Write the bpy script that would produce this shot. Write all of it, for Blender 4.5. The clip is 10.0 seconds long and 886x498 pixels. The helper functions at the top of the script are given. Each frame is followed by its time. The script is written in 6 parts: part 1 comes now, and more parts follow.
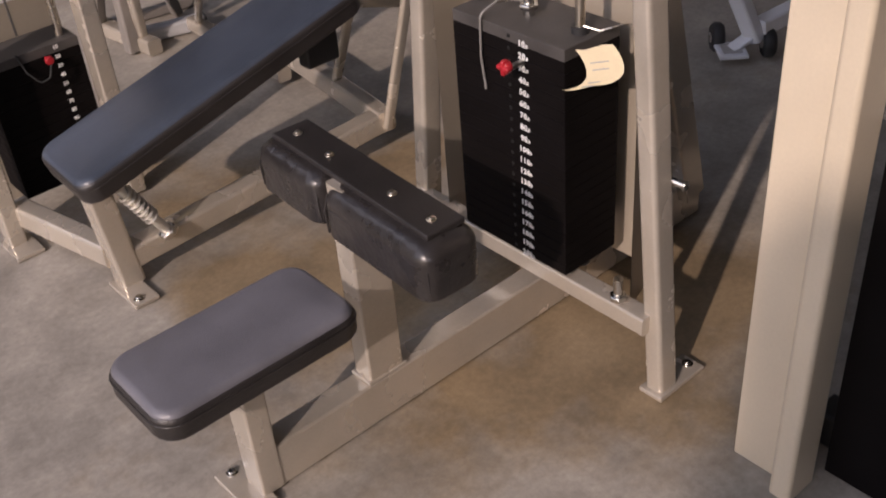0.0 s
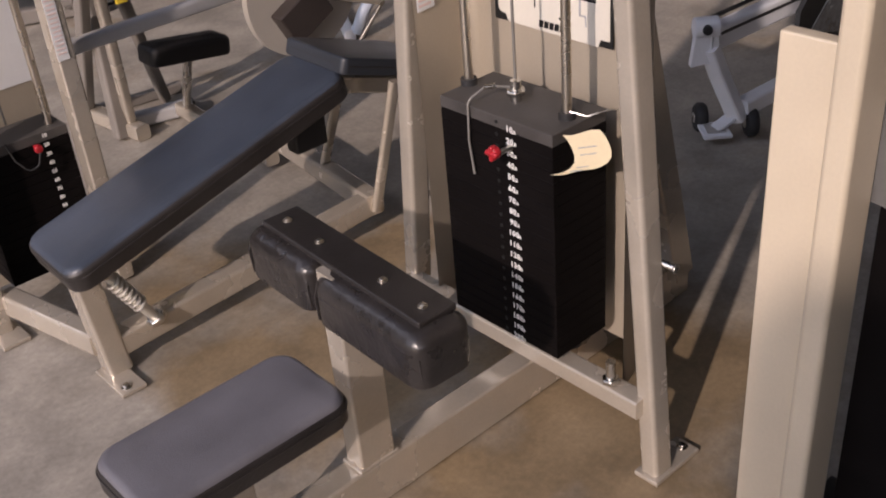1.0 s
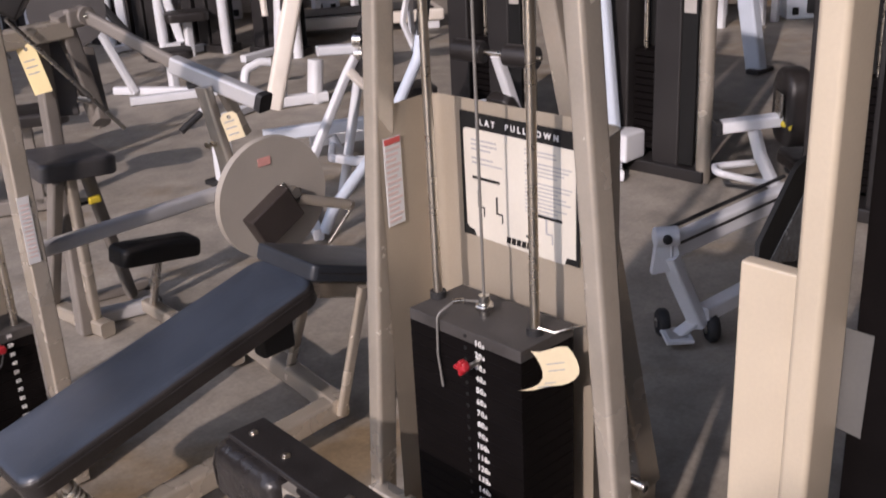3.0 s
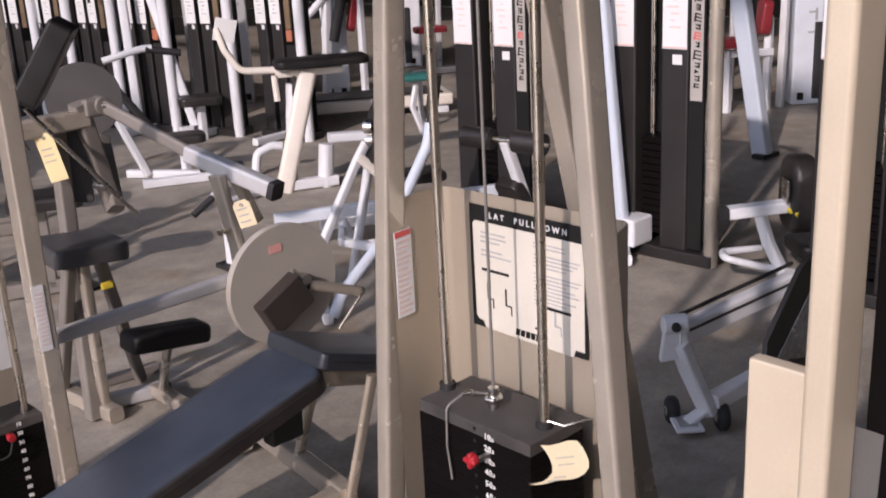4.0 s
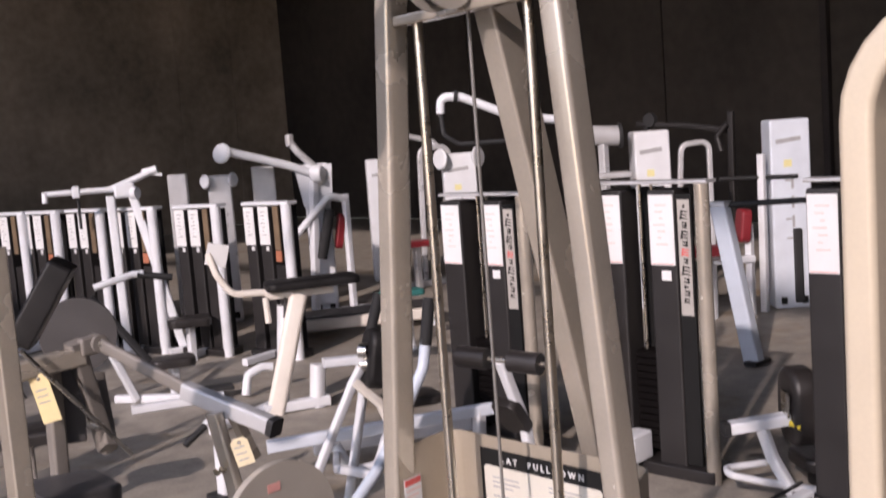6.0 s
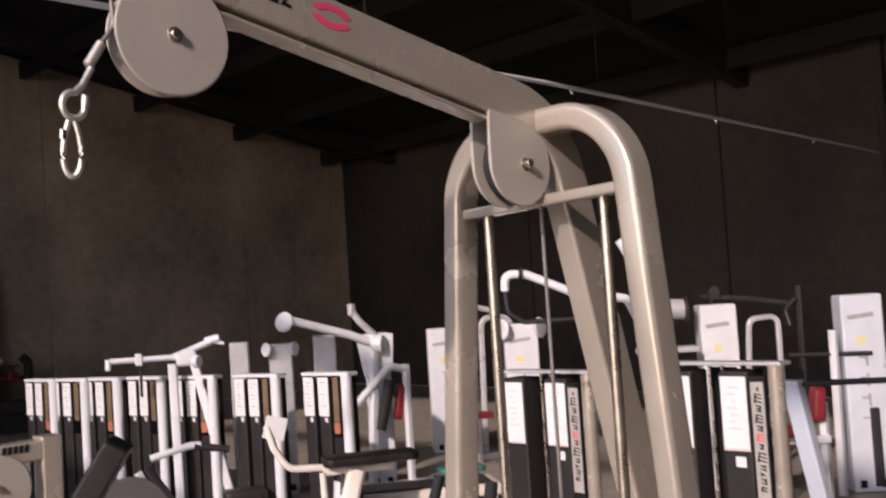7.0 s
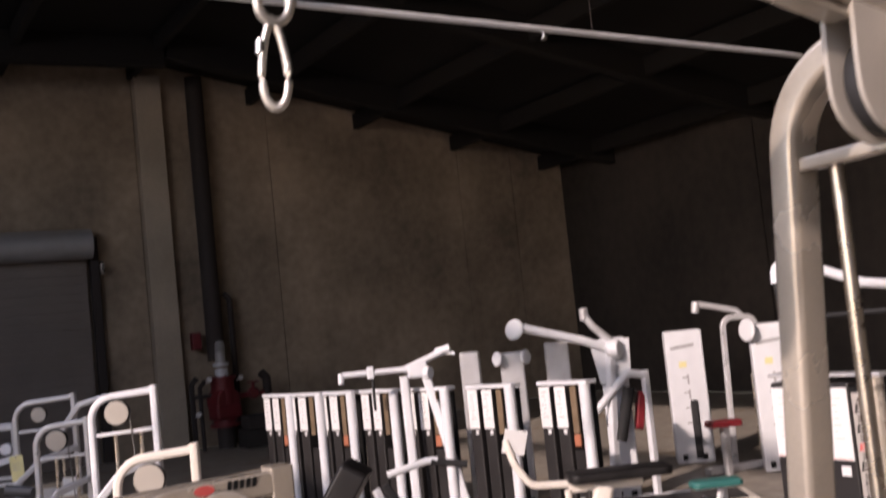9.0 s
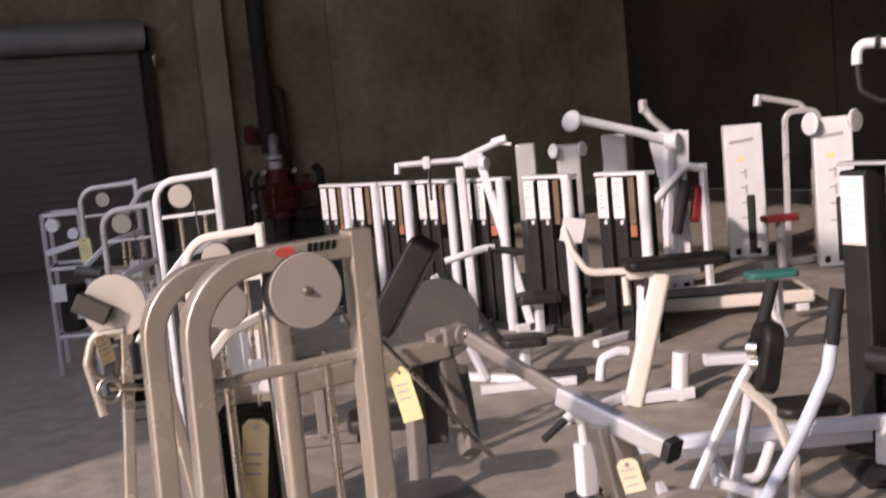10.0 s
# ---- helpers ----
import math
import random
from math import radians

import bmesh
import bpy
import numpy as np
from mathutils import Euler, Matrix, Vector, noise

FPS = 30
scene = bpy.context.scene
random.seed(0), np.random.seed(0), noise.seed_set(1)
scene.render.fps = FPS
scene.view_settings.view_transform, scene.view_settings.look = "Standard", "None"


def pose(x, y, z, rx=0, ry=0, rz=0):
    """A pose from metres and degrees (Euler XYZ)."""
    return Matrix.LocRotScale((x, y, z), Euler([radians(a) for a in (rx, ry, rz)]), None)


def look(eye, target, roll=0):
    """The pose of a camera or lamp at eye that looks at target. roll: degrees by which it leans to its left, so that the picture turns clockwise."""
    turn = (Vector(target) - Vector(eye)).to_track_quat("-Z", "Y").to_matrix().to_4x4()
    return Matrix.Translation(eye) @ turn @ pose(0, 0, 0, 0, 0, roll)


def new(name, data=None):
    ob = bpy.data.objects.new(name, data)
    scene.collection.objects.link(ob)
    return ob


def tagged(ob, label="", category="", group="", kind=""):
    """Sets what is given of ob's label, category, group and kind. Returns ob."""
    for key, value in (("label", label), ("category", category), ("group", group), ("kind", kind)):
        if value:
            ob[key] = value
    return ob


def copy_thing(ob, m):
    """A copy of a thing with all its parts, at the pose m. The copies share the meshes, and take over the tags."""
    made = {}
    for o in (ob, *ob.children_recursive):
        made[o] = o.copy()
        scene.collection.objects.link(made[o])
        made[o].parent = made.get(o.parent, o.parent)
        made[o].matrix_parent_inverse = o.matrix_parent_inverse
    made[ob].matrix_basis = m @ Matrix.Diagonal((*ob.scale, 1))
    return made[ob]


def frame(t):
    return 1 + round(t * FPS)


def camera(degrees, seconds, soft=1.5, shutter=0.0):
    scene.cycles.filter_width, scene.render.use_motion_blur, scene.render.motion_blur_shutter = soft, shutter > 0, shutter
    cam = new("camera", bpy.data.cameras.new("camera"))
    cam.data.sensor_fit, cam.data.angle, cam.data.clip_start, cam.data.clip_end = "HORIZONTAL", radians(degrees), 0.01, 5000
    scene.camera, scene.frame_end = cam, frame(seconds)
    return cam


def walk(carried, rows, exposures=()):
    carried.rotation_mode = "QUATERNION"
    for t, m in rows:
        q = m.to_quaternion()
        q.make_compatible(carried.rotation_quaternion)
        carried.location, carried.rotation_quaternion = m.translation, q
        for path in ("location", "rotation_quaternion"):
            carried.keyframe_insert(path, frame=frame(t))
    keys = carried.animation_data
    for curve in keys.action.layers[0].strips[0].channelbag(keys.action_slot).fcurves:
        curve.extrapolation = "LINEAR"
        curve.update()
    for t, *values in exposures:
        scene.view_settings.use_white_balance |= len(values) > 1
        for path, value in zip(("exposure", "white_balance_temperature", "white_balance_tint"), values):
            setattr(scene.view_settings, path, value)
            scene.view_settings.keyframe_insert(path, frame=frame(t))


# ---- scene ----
cam = camera(45.5, 10.0, soft=1.8, shutter=0.4)
# seconds, x, y, z, pitch, roll, yaw
PATH = [
    (0, 0.0014, -0.0095, 1.5261, -35.721, 4.163, -41.607),
    (0.5, 0.0039, -0.0039, 1.5336, -33.736, 4.387, -42.348),
    (1, 0.0066, 0.0053, 1.5382, -31.689, 4.386, -42.616),
    (1.5, 0.0145, 0.0112, 1.5467, -29.548, 4.268, -43.039),
    (2, 0.0152, 0.0202, 1.5597, -26.904, 3.481, -43.386),
    (2.5, 0.0104, 0.0208, 1.5745, -24.272, 3.145, -43.668),
    (3, 0.0056, 0.0203, 1.5924, -21.748, 2.809, -44.154),
    (3.2, -0.0051, 0.0218, 1.6002, -20.813, 2.683, -44.362),
    (4.3, 0.0023, 0.0118, 1.6362, -16.185, 3.126, -43.527),
    (4.5, 0.0079, 0.0177, 1.6460, -15.302, 3.442, -43.722),
    (5, -0.0086, 0.0252, 1.6735, -12.904, 3.225, -44.177),
    (5.2, -0.0150, 0.0238, 1.6802, -11.751, 3.358, -44.540),
    (6.3, 0.0018, 0.0964, 1.7120, -3.655, 4.055, -44.792),
    (6.5, 0.0166, 0.1124, 1.7245, -1.418, 3.623, -44.353),
    (7, 0.0396, 0.1383, 1.7529, 2.654, 3.670, -41.567),
    (7.5, 0.1135, 0.2100, 1.7702, 6.079, 4.221, -37.594),
    (8, 0.1530, 0.2872, 1.7868, 8.271, 4.132, -34.252),
    (8.5, 0.1832, 0.4348, 1.7665, 8.350, 5.064, -30.704),
    (9, 0.2287, 0.5637, 1.7406, 4.047, 5.808, -29.617),
    (9.5, 0.2226, 0.6607, 1.6998, -1.909, 5.530, -28.888),
    (10, 0.1960, 0.6359, 1.6821, -6.604, 5.387, -26.938),
]
# seconds, stops, kelvin, tint
EXPOSURES = [(0.0, -0.14, 6450, 23), (2.0, -0.11, 6200, 21.5), (3.0, -0.08, 6050, 21.5), (5.0, 0.02, 6000, 22), (6.5, 0.02, 6200, 23.5), (8.0, 0.15, 6600, 25.5), (9, 0.18, 6500, 25), (10.0, 0.19, 6500, 26)]
walk(cam, [(t, pose(x, y, z, 90 + pitch, roll, yaw)) for t, x, y, z, pitch, roll, yaw in PATH], EXPOSURES)

# ---- light: low sun, sky through an assumed loading door behind the camera, added fill ----
SUN_FROM = Vector((-0.83, -0.31, 0.47)).normalized()
world = bpy.data.worlds.new("sky")
world.use_nodes = True
scene.world = world
nt = world.node_tree
sky = nt.nodes.new("ShaderNodeTexSky")
sky.sky_type = "NISHITA"
sky.sun_disc = False
sky.sun_elevation = math.asin(SUN_FROM.z)
sky.sun_rotation = math.atan2(SUN_FROM.x, SUN_FROM.y)
nt.nodes["Background"].inputs[1].default_value = 0.15
nt.links.new(sky.outputs[0], nt.nodes["Background"].inputs[0])

sun_data = bpy.data.lights.new("sun", "SUN")
sun_data.energy, sun_data.angle, sun_data.color = 3.4, radians(1.2), (1.0, 0.86, 0.72)
sun = new("sun", sun_data)
sun.matrix_world = look(SUN_FROM * 30, (0, 0, 0))

SKY = (0.93, 0.96, 1.0)
# south and north lamps are added to brighten; no windows are known there
# name, width, height, watts, place, aim, spread
for name, w, h, watts, eye, aim, spread in (
    ("door_sky_light", 6.2, 4.6, 40, (-3.0, 2.0, 3.0), (0.6, 1.8, -0.2), 115),
    ("south_fill_light", 8.6, 2.2, 36, (-3.3, -5.6, 4.68), (0.6, -3.5, 1.2), 115),
    ("north_fill_light", 6.2, 1.7, 125, (-3.56, 8.35, 5.6), (0.8, 10.8, 1.6), 165),
):
    sheet = bpy.data.lights.new(name, "AREA")
    sheet.shape, sheet.size, sheet.size_y = "RECTANGLE", w, h
    sheet.energy, sheet.color, sheet.spread = watts, SKY, radians(spread)
    new(name, sheet).matrix_world = look(eye, aim)


# ---- materials ----
def surface(name, color, rough=0.5, metal=0.0, vary=0.12, scale=6.0, fine=90.0, bump=0.05, coat=0.0, spec=0.5):
    """A painted or plain surface: colour and gloss vary at two scales, with a fine relief."""
    m = bpy.data.materials.new(name)
    m.use_nodes = True
    n, l = m.node_tree.nodes, m.node_tree.links
    b = n["Principled BSDF"]
    co = n.new("ShaderNodeTexCoord")
    big = n.new("ShaderNodeTexNoise")
    big.inputs["Scale"].default_value, big.inputs["Detail"].default_value = scale, 5
    small = n.new("ShaderNodeTexNoise")
    small.inputs["Scale"].default_value, small.inputs["Detail"].default_value = fine, 3
    l.new(co.outputs["Object"], big.inputs["Vector"])
    l.new(co.outputs["Object"], small.inputs["Vector"])
    add = n.new("ShaderNodeMath")
    add.operation = "MULTIPLY_ADD"
    add.inputs[1].default_value = 0.35
    l.new(small.outputs["Fac"], add.inputs[0])
    l.new(big.outputs["Fac"], add.inputs[2])
    ramp = n.new("ShaderNodeMapRange")
    ramp.inputs[1].default_value, ramp.inputs[2].default_value = 0.4, 0.95
    ramp.inputs[3].default_value, ramp.inputs[4].default_value = 1 - vary, 1 + vary
    l.new(add.outputs[0], ramp.inputs[0])
    mul = n.new("ShaderNodeVectorMath")
    mul.operation = "SCALE"
    mul.inputs[0].default_value = color
    l.new(ramp.outputs[0], mul.inputs["Scale"])
    l.new(mul.outputs[0], b.inputs["Base Color"])
    rr = n.new("ShaderNodeMapRange")
    rr.inputs[1].default_value, rr.inputs[2].default_value = 0.3, 0.8
    rr.inputs[3].default_value, rr.inputs[4].default_value = max(0.03, rough - 0.08), min(1, rough + 0.1)
    l.new(big.outputs["Fac"], rr.inputs[0])
    l.new(rr.outputs[0], b.inputs["Roughness"])
    b.inputs["Metallic"].default_value = metal
    b.inputs["Coat Weight"].default_value = coat
    b.inputs["Specular IOR Level"].default_value = spec
    if bump:
        bp = n.new("ShaderNodeBump")
        bp.inputs["Strength"].default_value, bp.inputs["Distance"].default_value = bump, 0.004
        l.new(small.outputs["Fac"], bp.inputs["Height"])
        l.new(bp.outputs[0], b.inputs["Normal"])
    return m


SILVER = surface("silver_paint", (0.52, 0.465, 0.388), 0.25, 0.48, 0.12, 7, 160, 0.03, 0.5)
PANEL = surface("champagne_panel", (0.42, 0.365, 0.288), 0.36, 0.32, 0.08, 4, 200, 0.02)
LIGHT_SILVER = surface("light_silver_paint", (0.56, 0.56, 0.57), 0.34, 0.3, 0.10, 7, 160, 0.03)
# dull silver, taken darker to put the lever's shade into the paint
DULL_SHADED_SILVER = surface("dull_shaded_silver", (0.21, 0.19, 0.17), 0.55, 0.1, 0.12, 7, 160, 0.03)
# grey darkened for the shade that falls on the lever machine's cam
GREY_CAM = surface("shaded_cam_grey", (0.085, 0.080, 0.080), 0.45, 0.1, 0.12, 8, 160, 0.04)
BAND = surface("dull_white_band", (0.40, 0.375, 0.345), 0.5, 0.0, 0.15, 12, 140, 0.02)
CREAM = surface("cream_paint", (0.61, 0.52, 0.39), 0.38, 0.12, 0.08, 4, 160, 0.02, 0.2)
WHITE = surface("white_paint", (0.69, 0.705, 0.735), 0.38, 0.0, 0.06, 6, 120, 0.03)
WARM_WHITE = surface("warm_white_paint", (0.72, 0.67, 0.60), 0.4, 0.0, 0.08, 6, 120, 0.03)
# white paint tinted blue: sky-lit shade is put into the colour
SKYLIT_WHITE = surface("skylit_white_paint", (0.55, 0.61, 0.70), 0.4, 0.0, 0.06, 6, 120, 0.03)
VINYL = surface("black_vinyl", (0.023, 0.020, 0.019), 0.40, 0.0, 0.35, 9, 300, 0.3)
# two paler vinyls: light on the pad tops is put into colour
GREY_VINYL = surface("sheen_grey_vinyl", (0.134, 0.131, 0.146), 0.36, 0.0, 0.22, 8, 380, 0.14)
BLUE_VINYL = surface("sheen_blue_vinyl", (0.050, 0.061, 0.083), 0.36, 0.0, 0.5, 3.2, 380, 0.14)
PLATE = surface("black_iron_plate", (0.0055, 0.0045, 0.0045), 0.65, 0.0, 0.25, 12, 200, 0.1, 0, 0.05)
PLATE_TOP = surface("grey_plate_top", (0.06, 0.055, 0.052), 0.6, 0.0, 0.3, 18, 240, 0.1, 0, 0.3)
RUBBER = surface("black_rubber", (0.018, 0.018, 0.019), 0.62, 0.0, 0.2, 10, 200, 0.1)
FOAM = surface("black_foam_grip", (0.013, 0.013, 0.014), 0.8, 0.0, 0.2, 10, 300, 0.2)
CHARCOAL = surface("charcoal_shroud", (0.020, 0.0180, 0.0178), 0.5, 0.0, 0.14, 5, 160, 0.05)
CHROME = surface("chrome", (0.66, 0.60, 0.51), 0.30, 1.0, 0.05, 20, 200, 0.0)
STEEL = surface("zinc_steel", (0.60, 0.58, 0.54), 0.28, 1.0, 0.1, 20, 200, 0.03)
CABLE = surface("nylon_cable", (0.20, 0.19, 0.175), 0.4, 0.2, 0.1, 20, 200, 0.0)
DISC = surface("beige_pulley_cover", (0.43, 0.395, 0.345), 0.45, 0.1, 0.06, 9, 200, 0.04)
BROWN_BLOCK = surface("brown_black_casting", (0.038, 0.030, 0.027), 0.5, 0.0, 0.2, 14, 180, 0.1)
# black vinyl lightened in colour for the light on the lever seat
LIT_VINYL = surface("lit_black_vinyl", (0.060, 0.058, 0.060), 0.42, 0.0, 0.25, 8, 320, 0.2)
RED = surface("red_plastic", (0.36, 0.015, 0.022), 0.35, 0.0, 0.1, 20, 100, 0.0)
RED_VINYL = surface("red_vinyl", (0.20, 0.016, 0.022), 0.45, 0.0, 0.12, 9, 300, 0.1)
PINK_RED = surface("pink_red_decal", (0.72, 0.06, 0.16), 0.4, 0.0, 0.04, 20, 100, 0.0)
INK = surface("black_ink", (0.012, 0.012, 0.012), 0.55, 0.0, 0.1, 20, 100, 0.0, 0, 0.2)
GREY_INK = surface("grey_print", (0.36, 0.36, 0.37), 0.6, 0.0, 0.1, 20, 100, 0.0)
RED_INK = surface("red_print", (0.62, 0.10, 0.09), 0.6, 0.0, 0.1, 20, 100, 0.0)
GREY_PAPER = surface("grey_paper", (0.11, 0.107, 0.102), 0.8, 0.0, 0.1, 14, 160, 0.05)
PALE_INK = surface("pale_red_print", (0.72, 0.58, 0.55), 0.6, 0.0, 0.1, 20, 100, 0.0)
PINK_INK = surface("pink_print", (0.72, 0.36, 0.32), 0.6, 0.0, 0.1, 20, 100, 0.0)
WARM_CARD = surface("warm_white_card", (0.62, 0.585, 0.51), 0.42, 0.0, 0.06, 6, 120, 0.02)
CARD = surface("white_card", (0.72, 0.72, 0.72), 0.5, 0.0, 0.05, 6, 120, 0.02)
PAPER = surface("cream_paper", (0.72, 0.62, 0.42), 0.8, 0.0, 0.08, 14, 160, 0.08)
MANILA = surface("manila_tag", (0.80, 0.66, 0.36), 0.75, 0.0, 0.06, 14, 160, 0.05)
WHITE_INK = surface("white_number", (0.78, 0.77, 0.75), 0.6, 0.0, 0.06, 20, 100, 0.0)
TEAL = surface("teal_pad", (0.03, 0.15, 0.14), 0.5, 0.0, 0.1, 9, 300, 0.1)
PALE_YELLOW = surface("pale_yellow_label", (0.74, 0.68, 0.34), 0.5, 0.0, 0.05, 20, 100, 0.0)
COOL_WHITE = surface("cool_white_paint", (0.62, 0.665, 0.735), 0.4, 0.0, 0.08, 6, 120, 0.03)
SMOKED = surface("smoked_plastic_sheet", (0.050, 0.056, 0.064), 0.22, 0.0, 0.6, 30, 120, 0.05)
JET_VINYL = surface("jet_black_vinyl", (0.012, 0.011, 0.011), 0.5, 0.0, 0.3, 9, 300, 0.2, 0, 0.3)
# hip pad turned from the sun: its shade is in this colour
HIP_VINYL = surface("shaded_slate_vinyl", (0.030, 0.034, 0.042), 0.36, 0.0, 0.4, 4, 380, 0.14)
CREASED_VINYL = surface("creased_black_vinyl", (0.024, 0.021, 0.020), 0.30, 0.0, 0.4, 14, 42, 0.55)
YELLOW = surface("yellow_label", (0.80, 0.62, 0.05), 0.5, 0.0, 0.05, 20, 100, 0.0)
ORANGE = surface("orange_label", (0.40, 0.15, 0.085), 0.5, 0.0, 0.05, 20, 100, 0.0)
WOOD = surface("brown_wood_panel", (0.17, 0.12, 0.075), 0.5, 0.0, 0.2, 9, 80, 0.05)
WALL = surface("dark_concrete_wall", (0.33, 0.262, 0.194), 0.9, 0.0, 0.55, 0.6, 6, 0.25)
# darker copy of the wall: the side wall's lack of light as colour
SIDE_WALL = surface("shaded_side_wall", (0.050, 0.041, 0.034), 0.85, 0.0, 0.6, 0.45, 5, 0.3)
ZINC = surface("dull_zinc", (0.66, 0.63, 0.57), 0.40, 0.75, 0.1, 30, 200, 0.02)
# near-black, so the unlit roof's gloom sits in the colour
CEILING = surface("unlit_dark_ceiling", (0.0085, 0.0068, 0.0062), 0.95, 0.0, 0.3, 1.0, 14, 0.1)
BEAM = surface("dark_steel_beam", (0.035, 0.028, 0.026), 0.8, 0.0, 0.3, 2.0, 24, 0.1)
COLUMN = surface("concrete_column", (0.42, 0.36, 0.285), 0.9, 0.0, 0.2, 1.2, 24, 0.2)
ROLLER = surface("roller_door_steel", (0.23, 0.20, 0.18), 0.6, 0.3, 0.12, 2.0, 40, 0.05)
ROLLER_BOX = surface("galvanised_drum", (0.42, 0.42, 0.42), 0.5, 0.4, 0.12, 3.0, 60, 0.05)
DARK = surface("dark_clutter", (0.025, 0.022, 0.02), 0.8, 0.0, 0.3, 3.0, 60, 0.1)
DARK_RED = surface("dark_red_paint", (0.14, 0.015, 0.019), 0.5, 0.0, 0.2, 5.0, 60, 0.05)


def concrete():
    """A worn grey slab with broad rust-brown stains, fine speckle and hairline wear."""
    m = bpy.data.materials.new("stained_concrete")
    m.use_nodes = True
    n, l = m.node_tree.nodes, m.node_tree.links
    b = n["Principled BSDF"]
    co = n.new("ShaderNodeTexCoord")
    def tex(scale, detail, rough=0.55):
        t = n.new("ShaderNodeTexNoise")
        t.inputs["Scale"].default_value, t.inputs["Detail"].default_value, t.inputs["Roughness"].default_value = scale, detail, rough
        l.new(co.outputs["Object"], t.inputs["Vector"])
        return t
    def mapped(src, a, c, lo=0.0, hi=1.0):
        r = n.new("ShaderNodeMapRange")
        for i, v in enumerate((a, c, lo, hi)):
            r.inputs[i + 1].default_value = v
        l.new(src, r.inputs[0])
        return r.outputs[0]
    stain, cloud, speck, grain = tex(1.35, 6, 0.62), tex(5.5, 6, 0.65), tex(60, 4, 0.7), tex(320, 2)
    mix = n.new("ShaderNodeMix")
    mix.data_type = "RGBA"
    mix.inputs[6].default_value, mix.inputs[7].default_value = (0.325, 0.292, 0.247, 1), (0.235, 0.170, 0.095, 1)
    # oil and rust patches of their own round the machine's feet
    spots = stain.outputs["Fac"]
    for px, py, r, k in ((0.95, 1.55, 1.6, 0.13), (1.02, 1.74, 0.34, 0.20), (1.50, 1.36, 0.30, 0.22), (1.40, 2.06, 0.25, 0.16), (1.62, 2.02, 0.22, 0.18), (0.82, 1.86, 0.24, 0.20), (0.60, 1.90, 0.2, -0.14), (0.45, 2.15, 0.40, -0.14), (0.85, 1.18, 0.30, 0.18), (1.06, 1.19, 0.30, 0.16), (1.32, 0.95, 0.34, 0.20), (1.75, 1.05, 0.3, 0.12), (3.0, 2.9, 0.5, -0.08)):
        away = n.new("ShaderNodeVectorMath")
        away.operation = "DISTANCE"
        l.new(co.outputs["Object"], away.inputs[0])
        away.inputs[1].default_value = (px, py, 0.0)
        patch = n.new("ShaderNodeMath")
        patch.operation = "ADD"
        l.new(spots, patch.inputs[0])
        l.new(mapped(away.outputs["Value"], 0.0, r, k, 0.0), patch.inputs[1])
        spots = patch.outputs[0]
    l.new(mapped(spots, 0.56, 0.72, 0, 0.92), mix.inputs[0])
    mul = n.new("ShaderNodeVectorMath")
    mul.operation = "SCALE"
    l.new(mix.outputs[2], mul.inputs[0])
    both = n.new("ShaderNodeMath")
    both.operation = "MULTIPLY"
    l.new(mapped(cloud.outputs["Fac"], 0.34, 0.66, 0.70, 1.18), both.inputs[0])
    l.new(mapped(speck.outputs["Fac"], 0.3, 0.7, 0.84, 1.12), both.inputs[1])
    l.new(both.outputs[0], mul.inputs["Scale"])
    l.new(mul.outputs[0], b.inputs["Base Color"])
    l.new(mapped(cloud.outputs["Fac"], 0.3, 0.7, 0.48, 0.72), b.inputs["Roughness"])
    bp = n.new("ShaderNodeBump")
    bp.inputs["Strength"].default_value, bp.inputs["Distance"].default_value = 0.12, 0.003
    l.new(grain.outputs["Fac"], bp.inputs["Height"])
    l.new(bp.outputs[0], b.inputs["Normal"])
    return m


CONCRETE = concrete()

Z0 = Vector((0, 0, 1))
# ---- shapes: each returns vertices and faces in world metres ----
BASE = {}


def thing(name, base, label, category, group=""):
    """An empty at the thing's base; its parts hang on it."""
    ob = tagged(new(name), label, category, group)
    ob.location = base
    ob.empty_display_size = 0.1
    BASE[ob.name] = Vector(base)
    return ob


def soften(me, limit):
    """Smooth normals weighted by area, so that flat faces stay flat and only the rounded edges turn."""
    me.shade_smooth()
    polys = [(p.normal.copy(), p.area, p.vertices[:]) for p in me.polygons]
    near = [[] for q in me.vertices]
    for nrm, area, vs in polys:
        for i in vs:
            near[i].append((nrm, area))
    out = []
    for nrm, area, vs in polys:
        for i in vs:
            if len(near[i]) == 1:
                out.append(nrm)
                continue
            s = Vector((0, 0, 0))
            for n2, a2 in near[i]:
                if nrm.dot(n2) > limit:
                    s += n2 * a2
            out.append(s.normalized() if s.length > 1e-12 else nrm)
    me.normals_split_custom_set(out)


def part(name, geo, material, parent=None, label="", smooth=50):
    v, f = geo
    root = parent
    while root is not None and root.parent is not None:
        root = root.parent
    o = BASE[root.name] if root is not None and root.name in BASE else Vector((0, 0, 0))
    me = bpy.data.meshes.new(name)
    me.from_pydata([(p[0] - o.x, p[1] - o.y, p[2] - o.z) for p in v], [], f)
    me.materials.append(material)
    me.validate()
    if smooth:
        soften(me, math.cos(radians(smooth)))
    ob = new(name, me)
    ob.parent = parent
    if label:
        ob["label"] = label
    return ob


def joined(*geos):
    v, f = [], []
    for gv, gf in geos:
        k = len(v)
        v.extend(gv)
        f.extend([[i + k for i in q] for q in gf])
    return v, f


